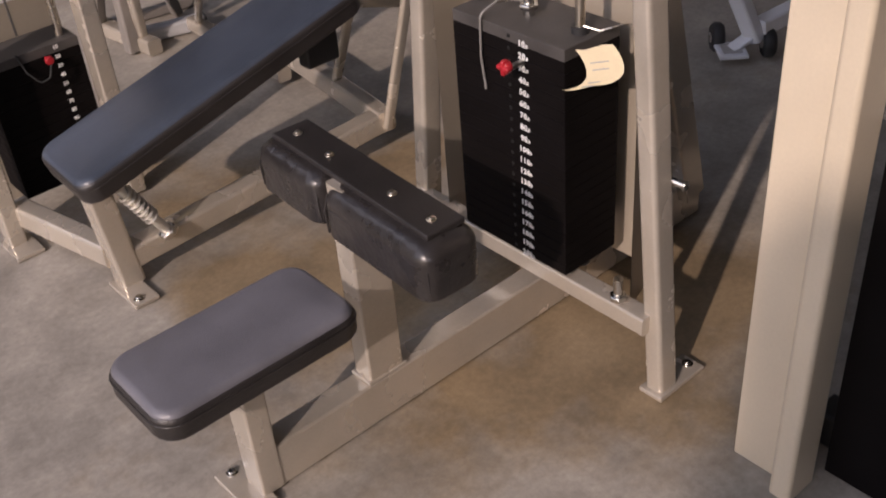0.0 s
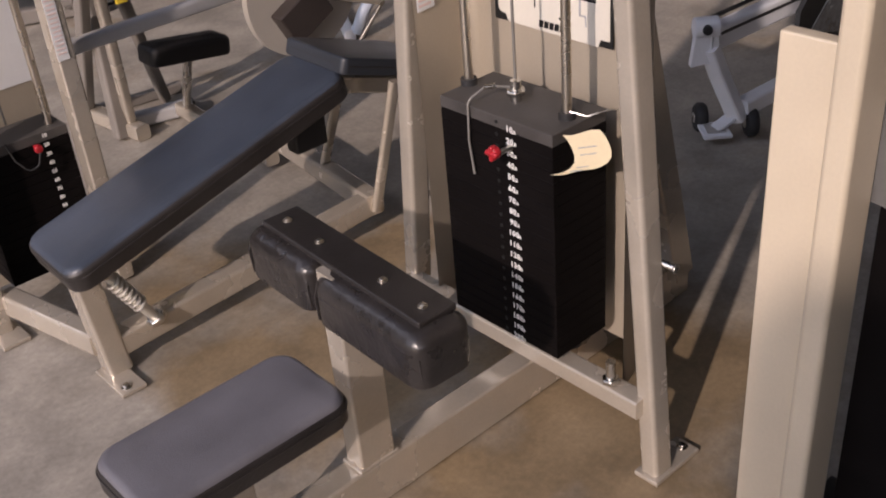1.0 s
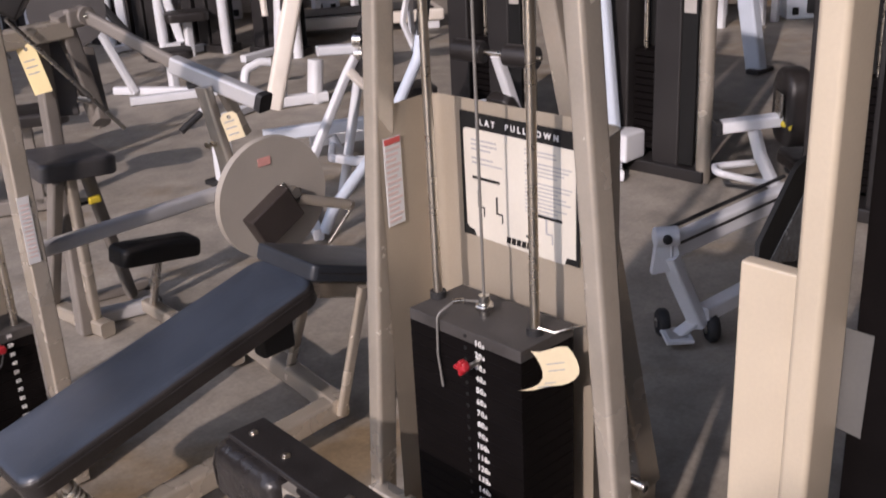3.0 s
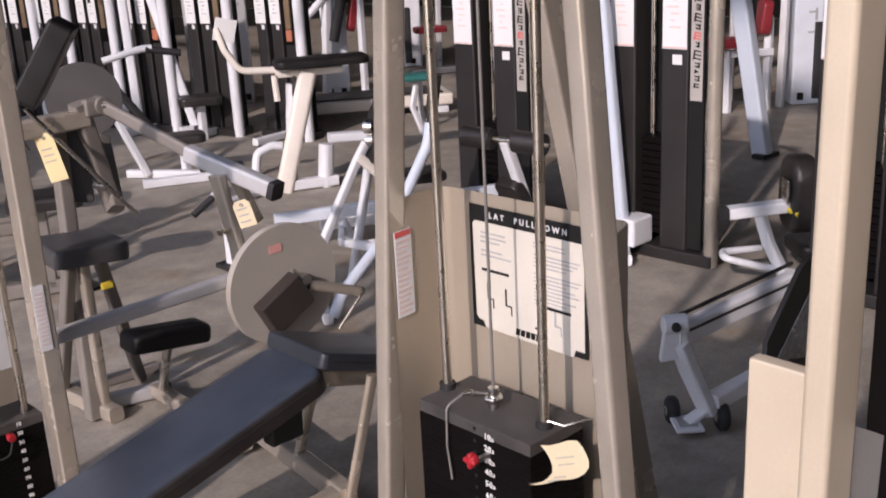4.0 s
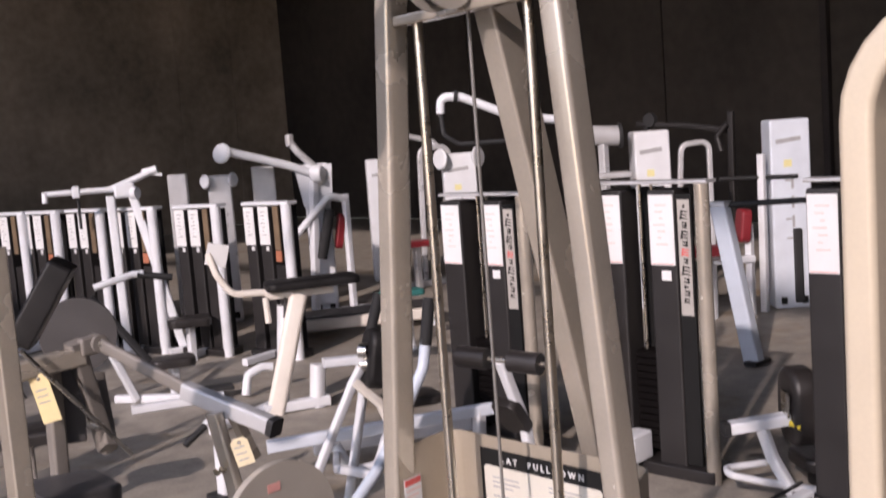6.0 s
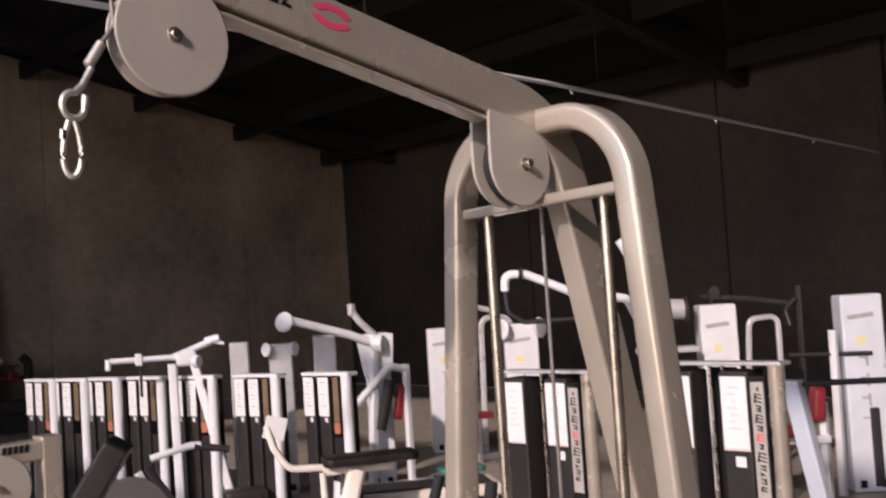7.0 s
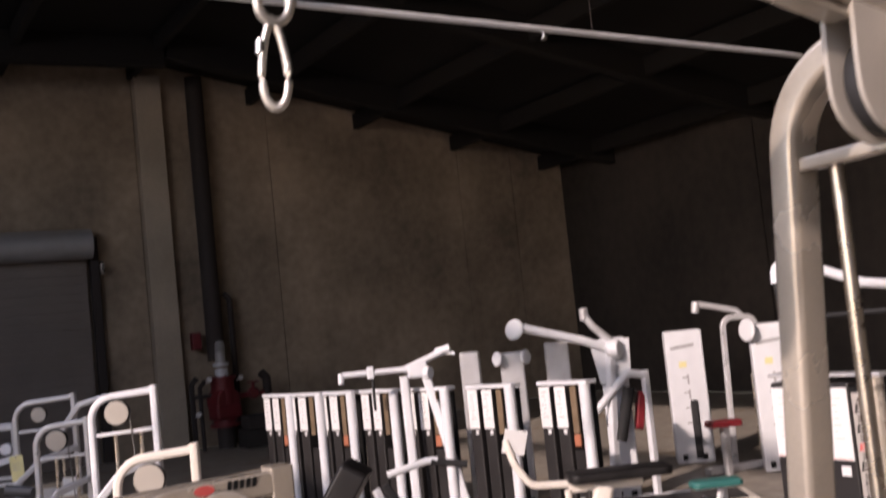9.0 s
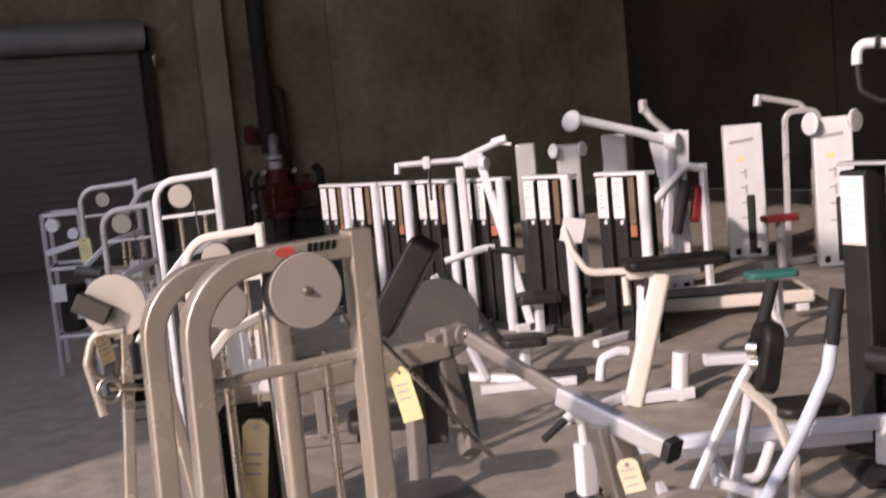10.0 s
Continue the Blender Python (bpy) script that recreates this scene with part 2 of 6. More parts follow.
def fillet(pts, r, n=6):
    pts = [Vector(p) for p in pts]
    out = [pts[0]]
    for a, b, c in zip(pts, pts[1:], pts[2:]):
        u, w = (a - b), (c - b)
        lu, lw = u.length, w.length
        u, w = u / lu, w / lw
        ang = u.angle(w)
        if ang > radians(178) or r <= 0:
            out.append(b)
            continue
        t = min(r / math.tan(ang / 2), lu * 0.49, lw * 0.49)
        p, q = b + u * t, b + w * t
        rr = t * math.tan(ang / 2)
        centre = b + (u + w).normalized() * (rr / math.sin(ang / 2))
        e1, e2 = (p - centre).normalized(), (q - centre).normalized()
        for i in range(n + 1):
            out.append(centre + e1.slerp(e2, i / n) * rr)
    out.append(pts[-1])
    return out


def sweep(pts, sec, ref):
    """Carries a closed section (side, ref) along a line."""
    n, m = len(pts), len(sec)
    v, f = [], []
    ref = Vector(ref)
    for i, p in enumerate(pts):
        d = (pts[min(i + 1, n - 1)] - pts[max(i - 1, 0)]).normalized()
        side = d.cross(ref)
        side = side.normalized() if side.length > 1e-4 else d.orthogonal().normalized()
        up = side.cross(d)
        k = 1.0
        if 0 < i < n - 1:
            a, c = (p - pts[i - 1]).normalized(), (pts[i + 1] - p).normalized()
            k = 1 / max(0.5, math.cos(a.angle(c, 0) / 2))
        v.extend([p + side * s * k + up * t * k for s, t in sec])
    for i in range(n - 1):
        for j in range(m):
            f.append([i * m + j, i * m + (j + 1) % m, (i + 1) * m + (j + 1) % m, (i + 1) * m + j])
    f.append(list(range(m))[::-1])
    f.append([(n - 1) * m + j for j in range(m)])
    return v, f


def rounded_section(w, h, r, n=3):
    r = min(r, w * 0.49, h * 0.49)
    out = []
    for cx, cy, a0 in ((w / 2 - r, h / 2 - r, 0), (-w / 2 + r, h / 2 - r, 90), (-w / 2 + r, -h / 2 + r, 180), (w / 2 - r, -h / 2 + r, 270)):
        for i in range(n + 1):
            a = radians(a0 + 90 * i / n)
            out.append((cx + r * math.cos(a), cy + r * math.sin(a)))
    return out


def tube(pts, w, h, ref=(0, 0, 1), bend=0.0, corner=0.012, n=7):
    """Rectangular tube: w across, h along ref."""
    return sweep(fillet(pts, bend, n) if bend else [Vector(p) for p in pts], rounded_section(w, h, corner), ref)


def pipe(pts, r, bend=0.0, sides=12, n=6):
    sec = [(r * math.cos(2 * math.pi * i / sides), r * math.sin(2 * math.pi * i / sides)) for i in range(sides)]
    p = fillet(pts, bend, n) if bend else [Vector(q) for q in pts]
    d = p[-1] - p[0]
    ref = (0, 0, 1) if abs(d.normalized().z) < 0.8 else (0.31, 0.95, 0.05)
    return sweep(p, sec, ref)


def box(centre, size, bevel=0.006, rot=None, seg=2):
    bm = bmesh.new()
    bmesh.ops.create_cube(bm, size=1)
    for q in bm.verts:
        q.co = Vector((q.co.x * size[0], q.co.y * size[1], q.co.z * size[2]))
    if bevel:
        bmesh.ops.bevel(bm, geom=bm.edges[:], offset=min(bevel, min(size) * 0.45), segments=seg, affect="EDGES", profile=0.5)
    m = Matrix.Translation(centre) @ (rot.to_4x4() if rot else Matrix.Identity(4))
    v = [m @ q.co for q in bm.verts]
    bm.verts.index_update()
    f = [[q.index for q in face.verts] for face in bm.faces]
    bm.free()
    return v, f


def turn(rx=0, ry=0, rz=0):
    return Euler([radians(a) for a in (rx, ry, rz)]).to_matrix()


def pad(centre, size, rot=None, corner=0.05, puff=0.018, n=6):
    """An upholstered pad: rounded plan, soft rolled rim, slightly domed top and a flat board below."""
    lx, ly, lz = size
    v, f = [], []
    prof = [(0.004, -lz / 2), (0.0, -lz / 2 + 0.006)]
    for i in range(n + 1):
        a = radians(90 * i / n)
        prof.append((puff * (1 - math.cos(a)), lz / 2 - puff + puff * math.sin(a)))
    prof += [(puff + 0.02, lz / 2 + 0.002), (puff + min(lx, ly) * 0.22, lz / 2 + 0.005)]
    secs = []
    for inset, z in prof:
        sec = rounded_section(lx - 2 * inset, ly - 2 * inset, max(0.004, corner - inset * 0.6), 5)
        secs.append([(x, y, z) for x, y in sec])
    m = len(secs[0])
    for s in secs:
        v.extend(s)
    for i in range(len(secs) - 1):
        for j in range(m):
            f.append([i * m + j, i * m + (j + 1) % m, (i + 1) * m + (j + 1) % m, (i + 1) * m + j])
    f.append(list(range(m))[::-1])
    f.append([(len(secs) - 1) * m + j for j in range(m)])
    mt = Matrix.Translation(centre) @ (rot.to_4x4() if rot else Matrix.Identity(4))
    return [mt @ Vector(p) for p in v], f


def seam(centre, size, rot, corner, z, r=0.0018):
    """A stitched edge: a thin cord round a pad at height z over its middle."""
    m = Matrix.Translation(centre) @ (rot.to_4x4() if rot else Matrix.Identity(4))
    loop = [m @ Vector((x, y, z)) for x, y in rounded_section(size[0] + 0.001, size[1] + 0.001, corner, 5)]
    v, f = [], []
    k, s = len(loop), 6
    up = (m.to_3x3() @ Z0).normalized()
    for i, p in enumerate(loop):
        d = (loop[(i + 1) % k] - loop[i - 1]).normalized()
        out = d.cross(up).normalized()
        v.extend([p + (out * math.cos(a) + up * math.sin(a)) * r for a in [2 * math.pi * j / s for j in range(s)]])
    for i in range(k):
        for j in range(s):
            f.append([i * s + j, i * s + (j + 1) % s, (i + 1) % k * s + (j + 1) % s, (i + 1) % k * s + j])
    return v, f


def disc(centre, axis, r, thick, sides=48, bevel=0.003):
    c, ax = Vector(centre), Vector(axis).normalized()
    e1 = ax.orthogonal().normalized()
    e2 = ax.cross(e1)
    v, f = [], []
    for rr, d in ((r - bevel, -thick / 2), (r, -thick / 2 + bevel), (r, thick / 2 - bevel), (r - bevel, thick / 2)):
        for i in range(sides):
            a = 2 * math.pi * i / sides
            v.append(c + (e1 * math.cos(a) + e2 * math.sin(a)) * rr + ax * d)
    for k in range(3):
        for i in range(sides):
            f.append([k * sides + i, k * sides + (i + 1) % sides, (k + 1) * sides + (i + 1) % sides, (k + 1) * sides + i])
    f.append(list(range(sides))[::-1])
    f.append([3 * sides + i for i in range(sides)])
    return v, f


def bolt(centre, axis, r=0.008, h=0.006):
    ax = Vector(axis).normalized()
    c = Vector(centre)
    return joined(disc(c + ax * 0.001, ax, r * 1.5, 0.002, 16, 0.0005), disc(c + ax * (0.002 + h / 2), ax, r, h, 12, 0.0015))


def prism(outline, origin, ax_u, ax_v, thick):
    """A flat shape of some thickness from an outline in the plane of ax_u and ax_v."""
    o, u, w = Vector(origin), Vector(ax_u), Vector(ax_v)
    nrm = u.cross(w).normalized()
    k = len(outline)
    v = [o + u * a + w * b - nrm * thick / 2 for a, b in outline] + [o + u * a + w * b + nrm * thick / 2 for a, b in outline]
    f = [list(range(k))[::-1], [k + i for i in range(k)]] + [[i, (i + 1) % k, k + (i + 1) % k, k + i] for i in range(k)]
    return v, f


def letters(text, size, origin, right, up, spread=1.0, bold=0.0):
    """Lettering from the built-in font as a mesh in world metres."""
    cu = bpy.data.curves.new("letters", "FONT")
    cu.body, cu.size, cu.extrude, cu.space_character = text, size, 0.0006, spread
    cu.align_x = "CENTER"
    cu.offset = size * bold
    cu.resolution_u = 2
    ob = bpy.data.objects.new("letters", cu)
    scene.collection.objects.link(ob)
    dg = bpy.context.evaluated_depsgraph_get()
    me = bpy.data.meshes.new_from_object(ob.evaluated_get(dg))
    r, u = Vector(right).normalized(), Vector(up).normalized()
    nrm = r.cross(u)
    o = Vector(origin)
    v = [o + r * q.co.x + u * q.co.y + nrm * q.co.z for q in me.vertices]
    f = [list(p.vertices) for p in me.polygons]
    bpy.data.objects.remove(ob)
    bpy.data.meshes.remove(me)
    return v, f


X, Y, Z = Vector((1, 0, 0)), Vector((0, 1, 0)), Vector((0, 0, 1))

# ---- the building ----
def structure(name, geo, material, label, parent=None, smooth=50):
    return tagged(part(name, geo, material, parent, smooth=smooth), label, "", "", "structure")


structure("floor", box((5.2, 4.5, -0.06), (17.6, 29, 0.12), 0), CONCRETE, "worn grey concrete warehouse floor with rust-brown stains")
structure("ground", box((-24, 4.5, -0.12), (40.8, 120, 0.12), 0), CONCRETE, "concrete yard outside the loading door")
north = structure("wall_north", box((5.2, 19.17, 3.4), (18.2, 0.26, 6.8), 0), BEAM, "dark bare concrete panel wall of the warehouse")
edges = [-3.9, 0.4, 4.9, 7.35, 11.42, 12.72, 14.3]
for a, b in zip(edges, edges[1:]):
    part("wall_panel", box(((a + b) / 2, 19.02, 3.4), (b - a - 0.012, 0.05, 6.78), 0.004), WALL, north)
# panels carry their shade in the material's dark tone
east = structure("wall_east", box((14.17, 4.5, 3.4), (0.26, 29, 6.8), 0), BEAM, "concrete panel side wall with its shade put into the colour")
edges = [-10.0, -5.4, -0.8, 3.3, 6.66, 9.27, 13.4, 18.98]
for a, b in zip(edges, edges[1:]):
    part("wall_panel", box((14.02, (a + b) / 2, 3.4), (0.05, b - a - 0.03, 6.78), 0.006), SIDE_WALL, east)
structure("wall_south", box((5.2, -10.15, 3.4), (18.2, 0.3, 6.8), 0), WALL, "dark bare concrete wall behind")
# unseen wall: solid parts and gaps are added to block or pass sun
west = joined(box((-3.75, 15.3, 3.4), (0.3, 7.4, 6.8), 0), box((-3.75, 8.35, 2.35), (0.3, 6.5, 4.7), 0), box((-3.75, 0.8, 6.72), (0.3, 21.6, 0.16), 0), box((-3.75, -5.58, 6.3), (0.3, 8.86, 0.68), 0), box((-3.75, -5.58, 1.7), (0.3, 8.86, 3.4), 0))
structure("wall_west", west, WALL, "concrete wall with loading door, gaps added to steer the sun")
# roof left open along the unseen loading side so sun reaches far machines
# slope is added to cover the side wall's unlit upper part
slope = turn(0, 11.55, 0)
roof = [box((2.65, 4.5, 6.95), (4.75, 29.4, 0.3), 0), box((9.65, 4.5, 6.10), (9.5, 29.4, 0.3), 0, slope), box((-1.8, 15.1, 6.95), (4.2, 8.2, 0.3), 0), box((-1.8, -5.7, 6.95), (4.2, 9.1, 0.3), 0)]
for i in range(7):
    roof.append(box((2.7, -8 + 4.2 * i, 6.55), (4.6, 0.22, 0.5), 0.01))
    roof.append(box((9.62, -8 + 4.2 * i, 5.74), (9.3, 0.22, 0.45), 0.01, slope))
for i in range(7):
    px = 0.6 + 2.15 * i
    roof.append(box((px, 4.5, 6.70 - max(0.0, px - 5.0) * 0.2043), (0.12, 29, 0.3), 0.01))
structure("ceiling", joined(*roof), CEILING, "near-black sloping roof with deep purlins, gloom in its colour, added open bay")
# panel joints, pilaster and pipes of the far wall
structure("column_1", box((5.14, 18.9, 3.3), (0.46, 0.22, 6.6), 0.015), COLUMN, "pale concrete pilaster against the wall")
structure("column_2", box((13.93, 6.66, 3.3), (0.12, 0.10, 6.6), 0.01), BEAM, "dark steel pipe casing on the side wall")
pipes = thing("riser_pipe", (6.0, 18.7, 0), "dark thick sprinkler riser pipe standing against the wall", "pipe")
part("pipe", pipe([(5.93, 18.7, 1.5), (5.93, 18.7, 6.55)], 0.15), BEAM, pipes)
part("drain_pipe", pipe([(6.26, 18.72, 0), (6.26, 18.72, 2.55), (6.16, 18.72, 2.66)], 0.05, 0.06), BEAM, pipes)
sprinkler = thing("sprinkler_pipe", (6, 5.55, 3.35), "thin pale sprinkler pipe hung under the roof", "pipe")
part("pipe", pipe([(-3.58, 4.74, 3.35), (1.6, 5.14, 3.35), (6.0, 5.555, 3.35), (13.98, 6.80, 3.35)], 0.017, 2.0, 10), WHITE, sprinkler)
for k in range(6):
    px = -1.4 + 2.6 * k
    py = 5.0 + 0.0925 * px if px < 6 else 5.555 + 0.156 * (px - 6)
    part("sprinkler_head", joined(pipe([(px, py, 3.34), (px, py, 3.30)], 0.009, 0, 8), disc((px, py, 3.297), Z, 0.022, 0.005, 14)), STEEL, sprinkler)
    part("hanger", pipe([(px + 0.4, py + 0.055, 3.35), (px + 0.4, py + 0.055, 6.78)], 0.0018, 0, 6), BEAM, sprinkler)

door = thing("door_1", (1.9, 18.9, 0), "closed grey steel roller door under its drum", "roller door")
door["kind"] = "structure"
for k in range(24):
    part("slat", box((1.75, 18.93, 0.075 + 0.15 * k), (4.3, 0.05, 0.148), 0.007), ROLLER, door)
part("drum", pipe([(-0.5, 18.72, 3.66), (3.96, 18.72, 3.66)], 0.25, 0, 24), ROLLER_BOX, door, "pale galvanised drum")
part("guide_rail", box((4.02, 18.9, 1.9), (0.14, 0.16, 3.8), 0.01), BEAM, door)
part("guide_rail", box((-0.52, 18.9, 1.9), (0.14, 0.16, 3.8), 0.01), BEAM, door)
part("bracket", box((4.12, 18.74, 3.25), (0.06, 0.12, 0.22), 0.01), STEEL, door)


# ---- lat pulldown machine, the subject ----
YC = 1.327


def leg_y(z, side):
    return YC - 0.008 + side * (0.362 - 0.089 * z)


def weight_stack(parent, x0, x1, y0, y1, top, pitch, count, face, tops=PLATE_TOP):
    """Weight plates with a number decal each; face: -1 looks along -x, -2 along -y."""
    for k in range(count):
        z = top - pitch * (k + 0.5)
        plate = part("weight_plate", box(((x0 + x1) / 2, (y0 + y1) / 2, z), (x1 - x0, y1 - y0, pitch - 0.0007), 0.0012, None, 1), tops if k == 0 else PLATE, parent, "black iron top plate, greyer than the rest" if k == 0 else "", 30)
        s = pitch * 0.68
        if face == -1:
            yl = y0 + (y1 - y0) * 0.36
            part("number", joined(letters(str(10 * (k + 1)), s, (x0 - 0.0012, yl, z - s * 0.34 - 0.006), -Y, Z, 1.12, 0.02), letters("LB", s * 0.6, (x0 - 0.0012, yl - 0.0115 - 0.003 * (k > 8), z - s * 0.34 - 0.006), -Y, Z)), WHITE_INK, plate, smooth=0)
            part("pin_hole", disc((x0 - 0.0008, yl + 0.034, z), X, 0.0040, 0.002, 12, 0.0005), INK, plate, smooth=0)
        else:
            xl = x0 + (x1 - x0) * 0.5
            part("number", letters(str(10 * (k + 1)), s * 0.82, (xl + 0.062, y0 - 0.0012, z - s * 0.34 + 0.004), X, Z, 1.0, 0.03), WHITE_INK, plate, smooth=0)


def print_lines(y_left, y_right, z_top, count, step, x, seed):
    rng = random.Random(seed)
    g = []
    for i in range(count):
        if rng.random() < 0.12:
            continue
        end = y_left + (y_right - y_left) * rng.uniform(0.6, 1.0)
        g.append(box((x, (y_left + end) / 2, z_top - step * i), (0.0008, abs(end - y_left), step * 0.34), 0))
    return joined(*g)


def lat_pulldown():
    m = thing("lat_pulldown_machine", (1.3, YC, 0), "champagne-silver lat pulldown machine with black pads on concrete", "gym machine")
    # arch of the tower
    arch = [(1.313, leg_y(0.012, -1), 0.012), (1.313, leg_y(2.028, -1), 2.028), (1.313, leg_y(2.028, 1), 2.028), (1.313, leg_y(0.012, 1), 0.012)]
    part("tower_arch", tube(arch, 0.042, 0.054, (1, 0, 0), 0.125, 0.010, 10), SILVER, m)
    for side in (-1, 1):
        y = leg_y(0, side)
        f = part("foot_plate", box((1.345, y, 0.007), (0.14, 0.058, 0.012), 0.003), SILVER, m)
        part("foot_bolt", bolt((1.395, y, 0.013), Z, 0.008), STEEL, f)
    # boom that bends down into the rear leg
    BY = YC - 0.011
    boom = [(0.632, BY, 2.198), (1.345, BY, 2.036), (1.86, BY, 0.06)]
    b = part("boom", tube(boom, 0.046, 0.069, (0.3, 0, 1), 0.16, 0.006, 10), SILVER, m, "silver boom bent down into the rear leg")
    d = Vector((-0.747, 0, 0.17)).normalized()
    up = Vector((0.17, 0, 0.747)).normalized()
    part("end_cap", prism([(-0.033, -0.022), (0.033, -0.022), (0.033, 0.022), (-0.033, 0.022)], Vector(boom[0]) + d * 0.004, up, Y, 0.01), DISC, b, "silver end cap")
    # maker's mark as plain shapes: five dark blocks and a red ring
    for k in range(5):
        c = Vector((0.735 + 0.0218 * k, BY - 0.0236, 2.176 - 0.18 * 0.0218 * k))
        bar = [(-0.009, -0.010), (0.006, -0.010), (0.0072, -0.0055), (-0.003, -0.0055), (-0.001, 0.0055), (0.0085, 0.0055), (0.0098, 0.010), (-0.005, 0.010)]
        part("decal", prism(bar if k % 2 == 0 else [(-q, r) for q, r in bar], c, -d, up, 0.0008), INK, b, smooth=0)
    ring = []
    for a0, a1 in ((20, 165), (200, 345)):
        outer = [(0.034 * math.cos(radians(a)), 0.0165 * math.sin(radians(a))) for a in range(a0, a1 + 1, 12)]
        inner = [(0.020 * math.cos(radians(a)), 0.0085 * math.sin(radians(a))) for a in range(a1, a0 - 1, -12)]
        ring.append(prism(outer + inner, (0.893, BY - 0.0236, 2.1465), -d, up, 0.0008))
    part("decal", joined(*ring), PINK_RED, b, "pink-red ring decal", 0)
    # pulleys between round cover plates
    for side in (-1, 1):
        part("pulley_cover", disc((0.656, BY + side * 0.0185, 2.094), Y, 0.076 if side < 0 else 0.070, 0.006), DISC, m, "round beige cover plate")
    wheel = part("pulley", disc((0.656, BY, 2.094), Y, 0.061, 0.026), RUBBER, m)
    part("axle_bolt", bolt((0.656, BY - 0.0215, 2.094), -Y, 0.0065, 0.006), CHROME, wheel)
    tear = [(-0.062, 0.115), (0.05, 0.09), (0.062, 0.03)] + [(0.066 * math.cos(radians(a)), 0.066 * math.sin(radians(a))) for a in range(10, -191, -12)] + [(-0.066, 0.03)]
    for side in (-1, 1):
        part("pulley_bracket", prism(tear, (1.248, BY + side * 0.0195, 1.957), X, Z, 0.006), DISC, m, "rounded beige bracket plate")
    wheel = part("pulley", disc((1.254, BY, 1.957), Y, 0.058, 0.028), RUBBER, m)
    part("axle_bolt", bolt((1.257, BY - 0.0225, 1.957), -Y, 0.007, 0.011), CHROME, wheel)
    part("under_bar", tube([(0.722, BY, 2.1325), (1.19, BY, 2.0265)], 0.034, 0.006, (0.22, 0, 1), 0, 0.002), SILVER, m, "thin flat bar under the boom")
    # cable, hook and snap link
    under = [(0.70, YC - 0.004, 2.143), (0.749, YC - 0.004, 2.135), (1.205, YC - 0.004, 2.032)]
    part("cable", joined(pipe(under, 0.0042, 0, 8), pipe([(0.592, YC, 2.135), (0.594, YC, 2.105), (0.575, YC, 2.079), (0.558, YC, 2.051)], 0.003, 0.02, 8), pipe([(1.322, YC, 1.95), (1.327, YC, 0.755)], 0.0032, 0, 8)), CABLE, m)
    part("cable_sleeve", pipe([(0.577, YC, 2.081), (0.559, YC, 2.053)], 0.0062, 0, 12), ZINC, m)
    eye = [(0.562, YC - 0.002, 2.050), (0.549, YC - 0.003, 2.027)] + [(0.537 + 0.0135 * math.cos(radians(a)), YC - 0.005, 2.003 + 0.0155 * math.sin(radians(a))) for a in range(80, 381, 20)]
    part("hook", joined(pipe(eye, 0.0040, 0, 8), pipe([(0.551, YC - 0.005, 2.002), (0.552, YC - 0.005, 2.015)], 0.0052, 0, 10)), ZINC, m)
    link = []
    for i in range(29):
        a = 2 * math.pi * i / 28
        w = 0.0098 - 0.0038 * math.sin(a)
        link.append((0.5340 + 0.001 * math.sin(a) + w * math.cos(a) * 0.93, YC - 0.003 - w * math.cos(a) * 0.3, 1.955 + 0.035 * math.sin(a)))
    snap = part("snap_link", pipe(link, 0.0035, 0, 8), ZINC, m, "bright steel snap link")
    part("gate_pin", pipe([(0.5250, YC - 0.001, 1.974), (0.5240, YC - 0.001, 1.964)], 0.0044, 0, 8), STEEL, snap)
    # guide rods and their bar
    part("guide_bar", tube([(1.313, leg_y(1.9, -1), 1.905), (1.313, leg_y(1.9, 1), 1.895)], 0.03, 0.018, (0, 0, 1), 0, 0.004), SILVER, m)
    for y in (YC - 0.128, YC + 0.132):
        rod = part("guide_rod", pipe([(1.329, y, 0.19), (1.329, y, 1.90)], 0.0092, 0, 16), CHROME, m, "chrome guide rod")
        part("collar", pipe([(1.329, y, 0.706), (1.329, y, 0.724)], 0.0165, 0, 16), RUBBER, rod)
    # stack
    weight_stack(m, 1.255, 1.405, YC - 0.158, YC + 0.139, 0.711, 0.0250, 20, -1)
    part("lift_stem", joined(pipe([(1.327, YC, 0.706), (1.327, YC, 0.753)], 0.011, 0, 12), disc((1.327, YC, 0.730), Z, 0.02, 0.012, 6)), STEEL, m)
    pin = part("selector_pin", joined(pipe([(1.256, YC - 0.052, 0.656), (1.225, YC - 0.052, 0.656)], 0.006, 0, 10)), STEEL, m)
    part("knob", joined(disc((1.216, YC - 0.048, 0.659), X, 0.0125, 0.018, 20, 0.004), box((1.212, YC - 0.048, 0.659), (0.016, 0.031, 0.010), 0.004), box((1.212, YC - 0.048, 0.659), (0.016, 0.010, 0.031), 0.004)), RED, pin, "red plastic knob")
    part("lanyard", joined(pipe([(1.327, YC + 0.010, 0.736), (1.29, YC + 0.040, 0.744), (1.252, YC + 0.055, 0.722), (1.246, YC + 0.052, 0.640), (1.244, YC + 0.040, 0.574)], 0.0026, 0.02, 8)), CABLE, m)
    part("lanyard_sleeve", pipe([(1.302, YC + 0.030, 0.742), (1.284, YC + 0.043, 0.742)], 0.005, 0, 8), CHROME, m)
    # curled paper tag at the corner of the top plate
    prof = [(0.0, 0.0), (0.009, 0.012), (0.0165, 0.028), (0.0205, 0.042), (0.0205, 0.056), (0.013, 0.067), (0.001, 0.0745), (-0.012, 0.078), (-0.024, 0.079)]
    right = Vector((0.70, -0.714, 0))
    v, f = [], []
    for i, (a, d) in enumerate(prof):
        for j in range(5):
            w = j / 4
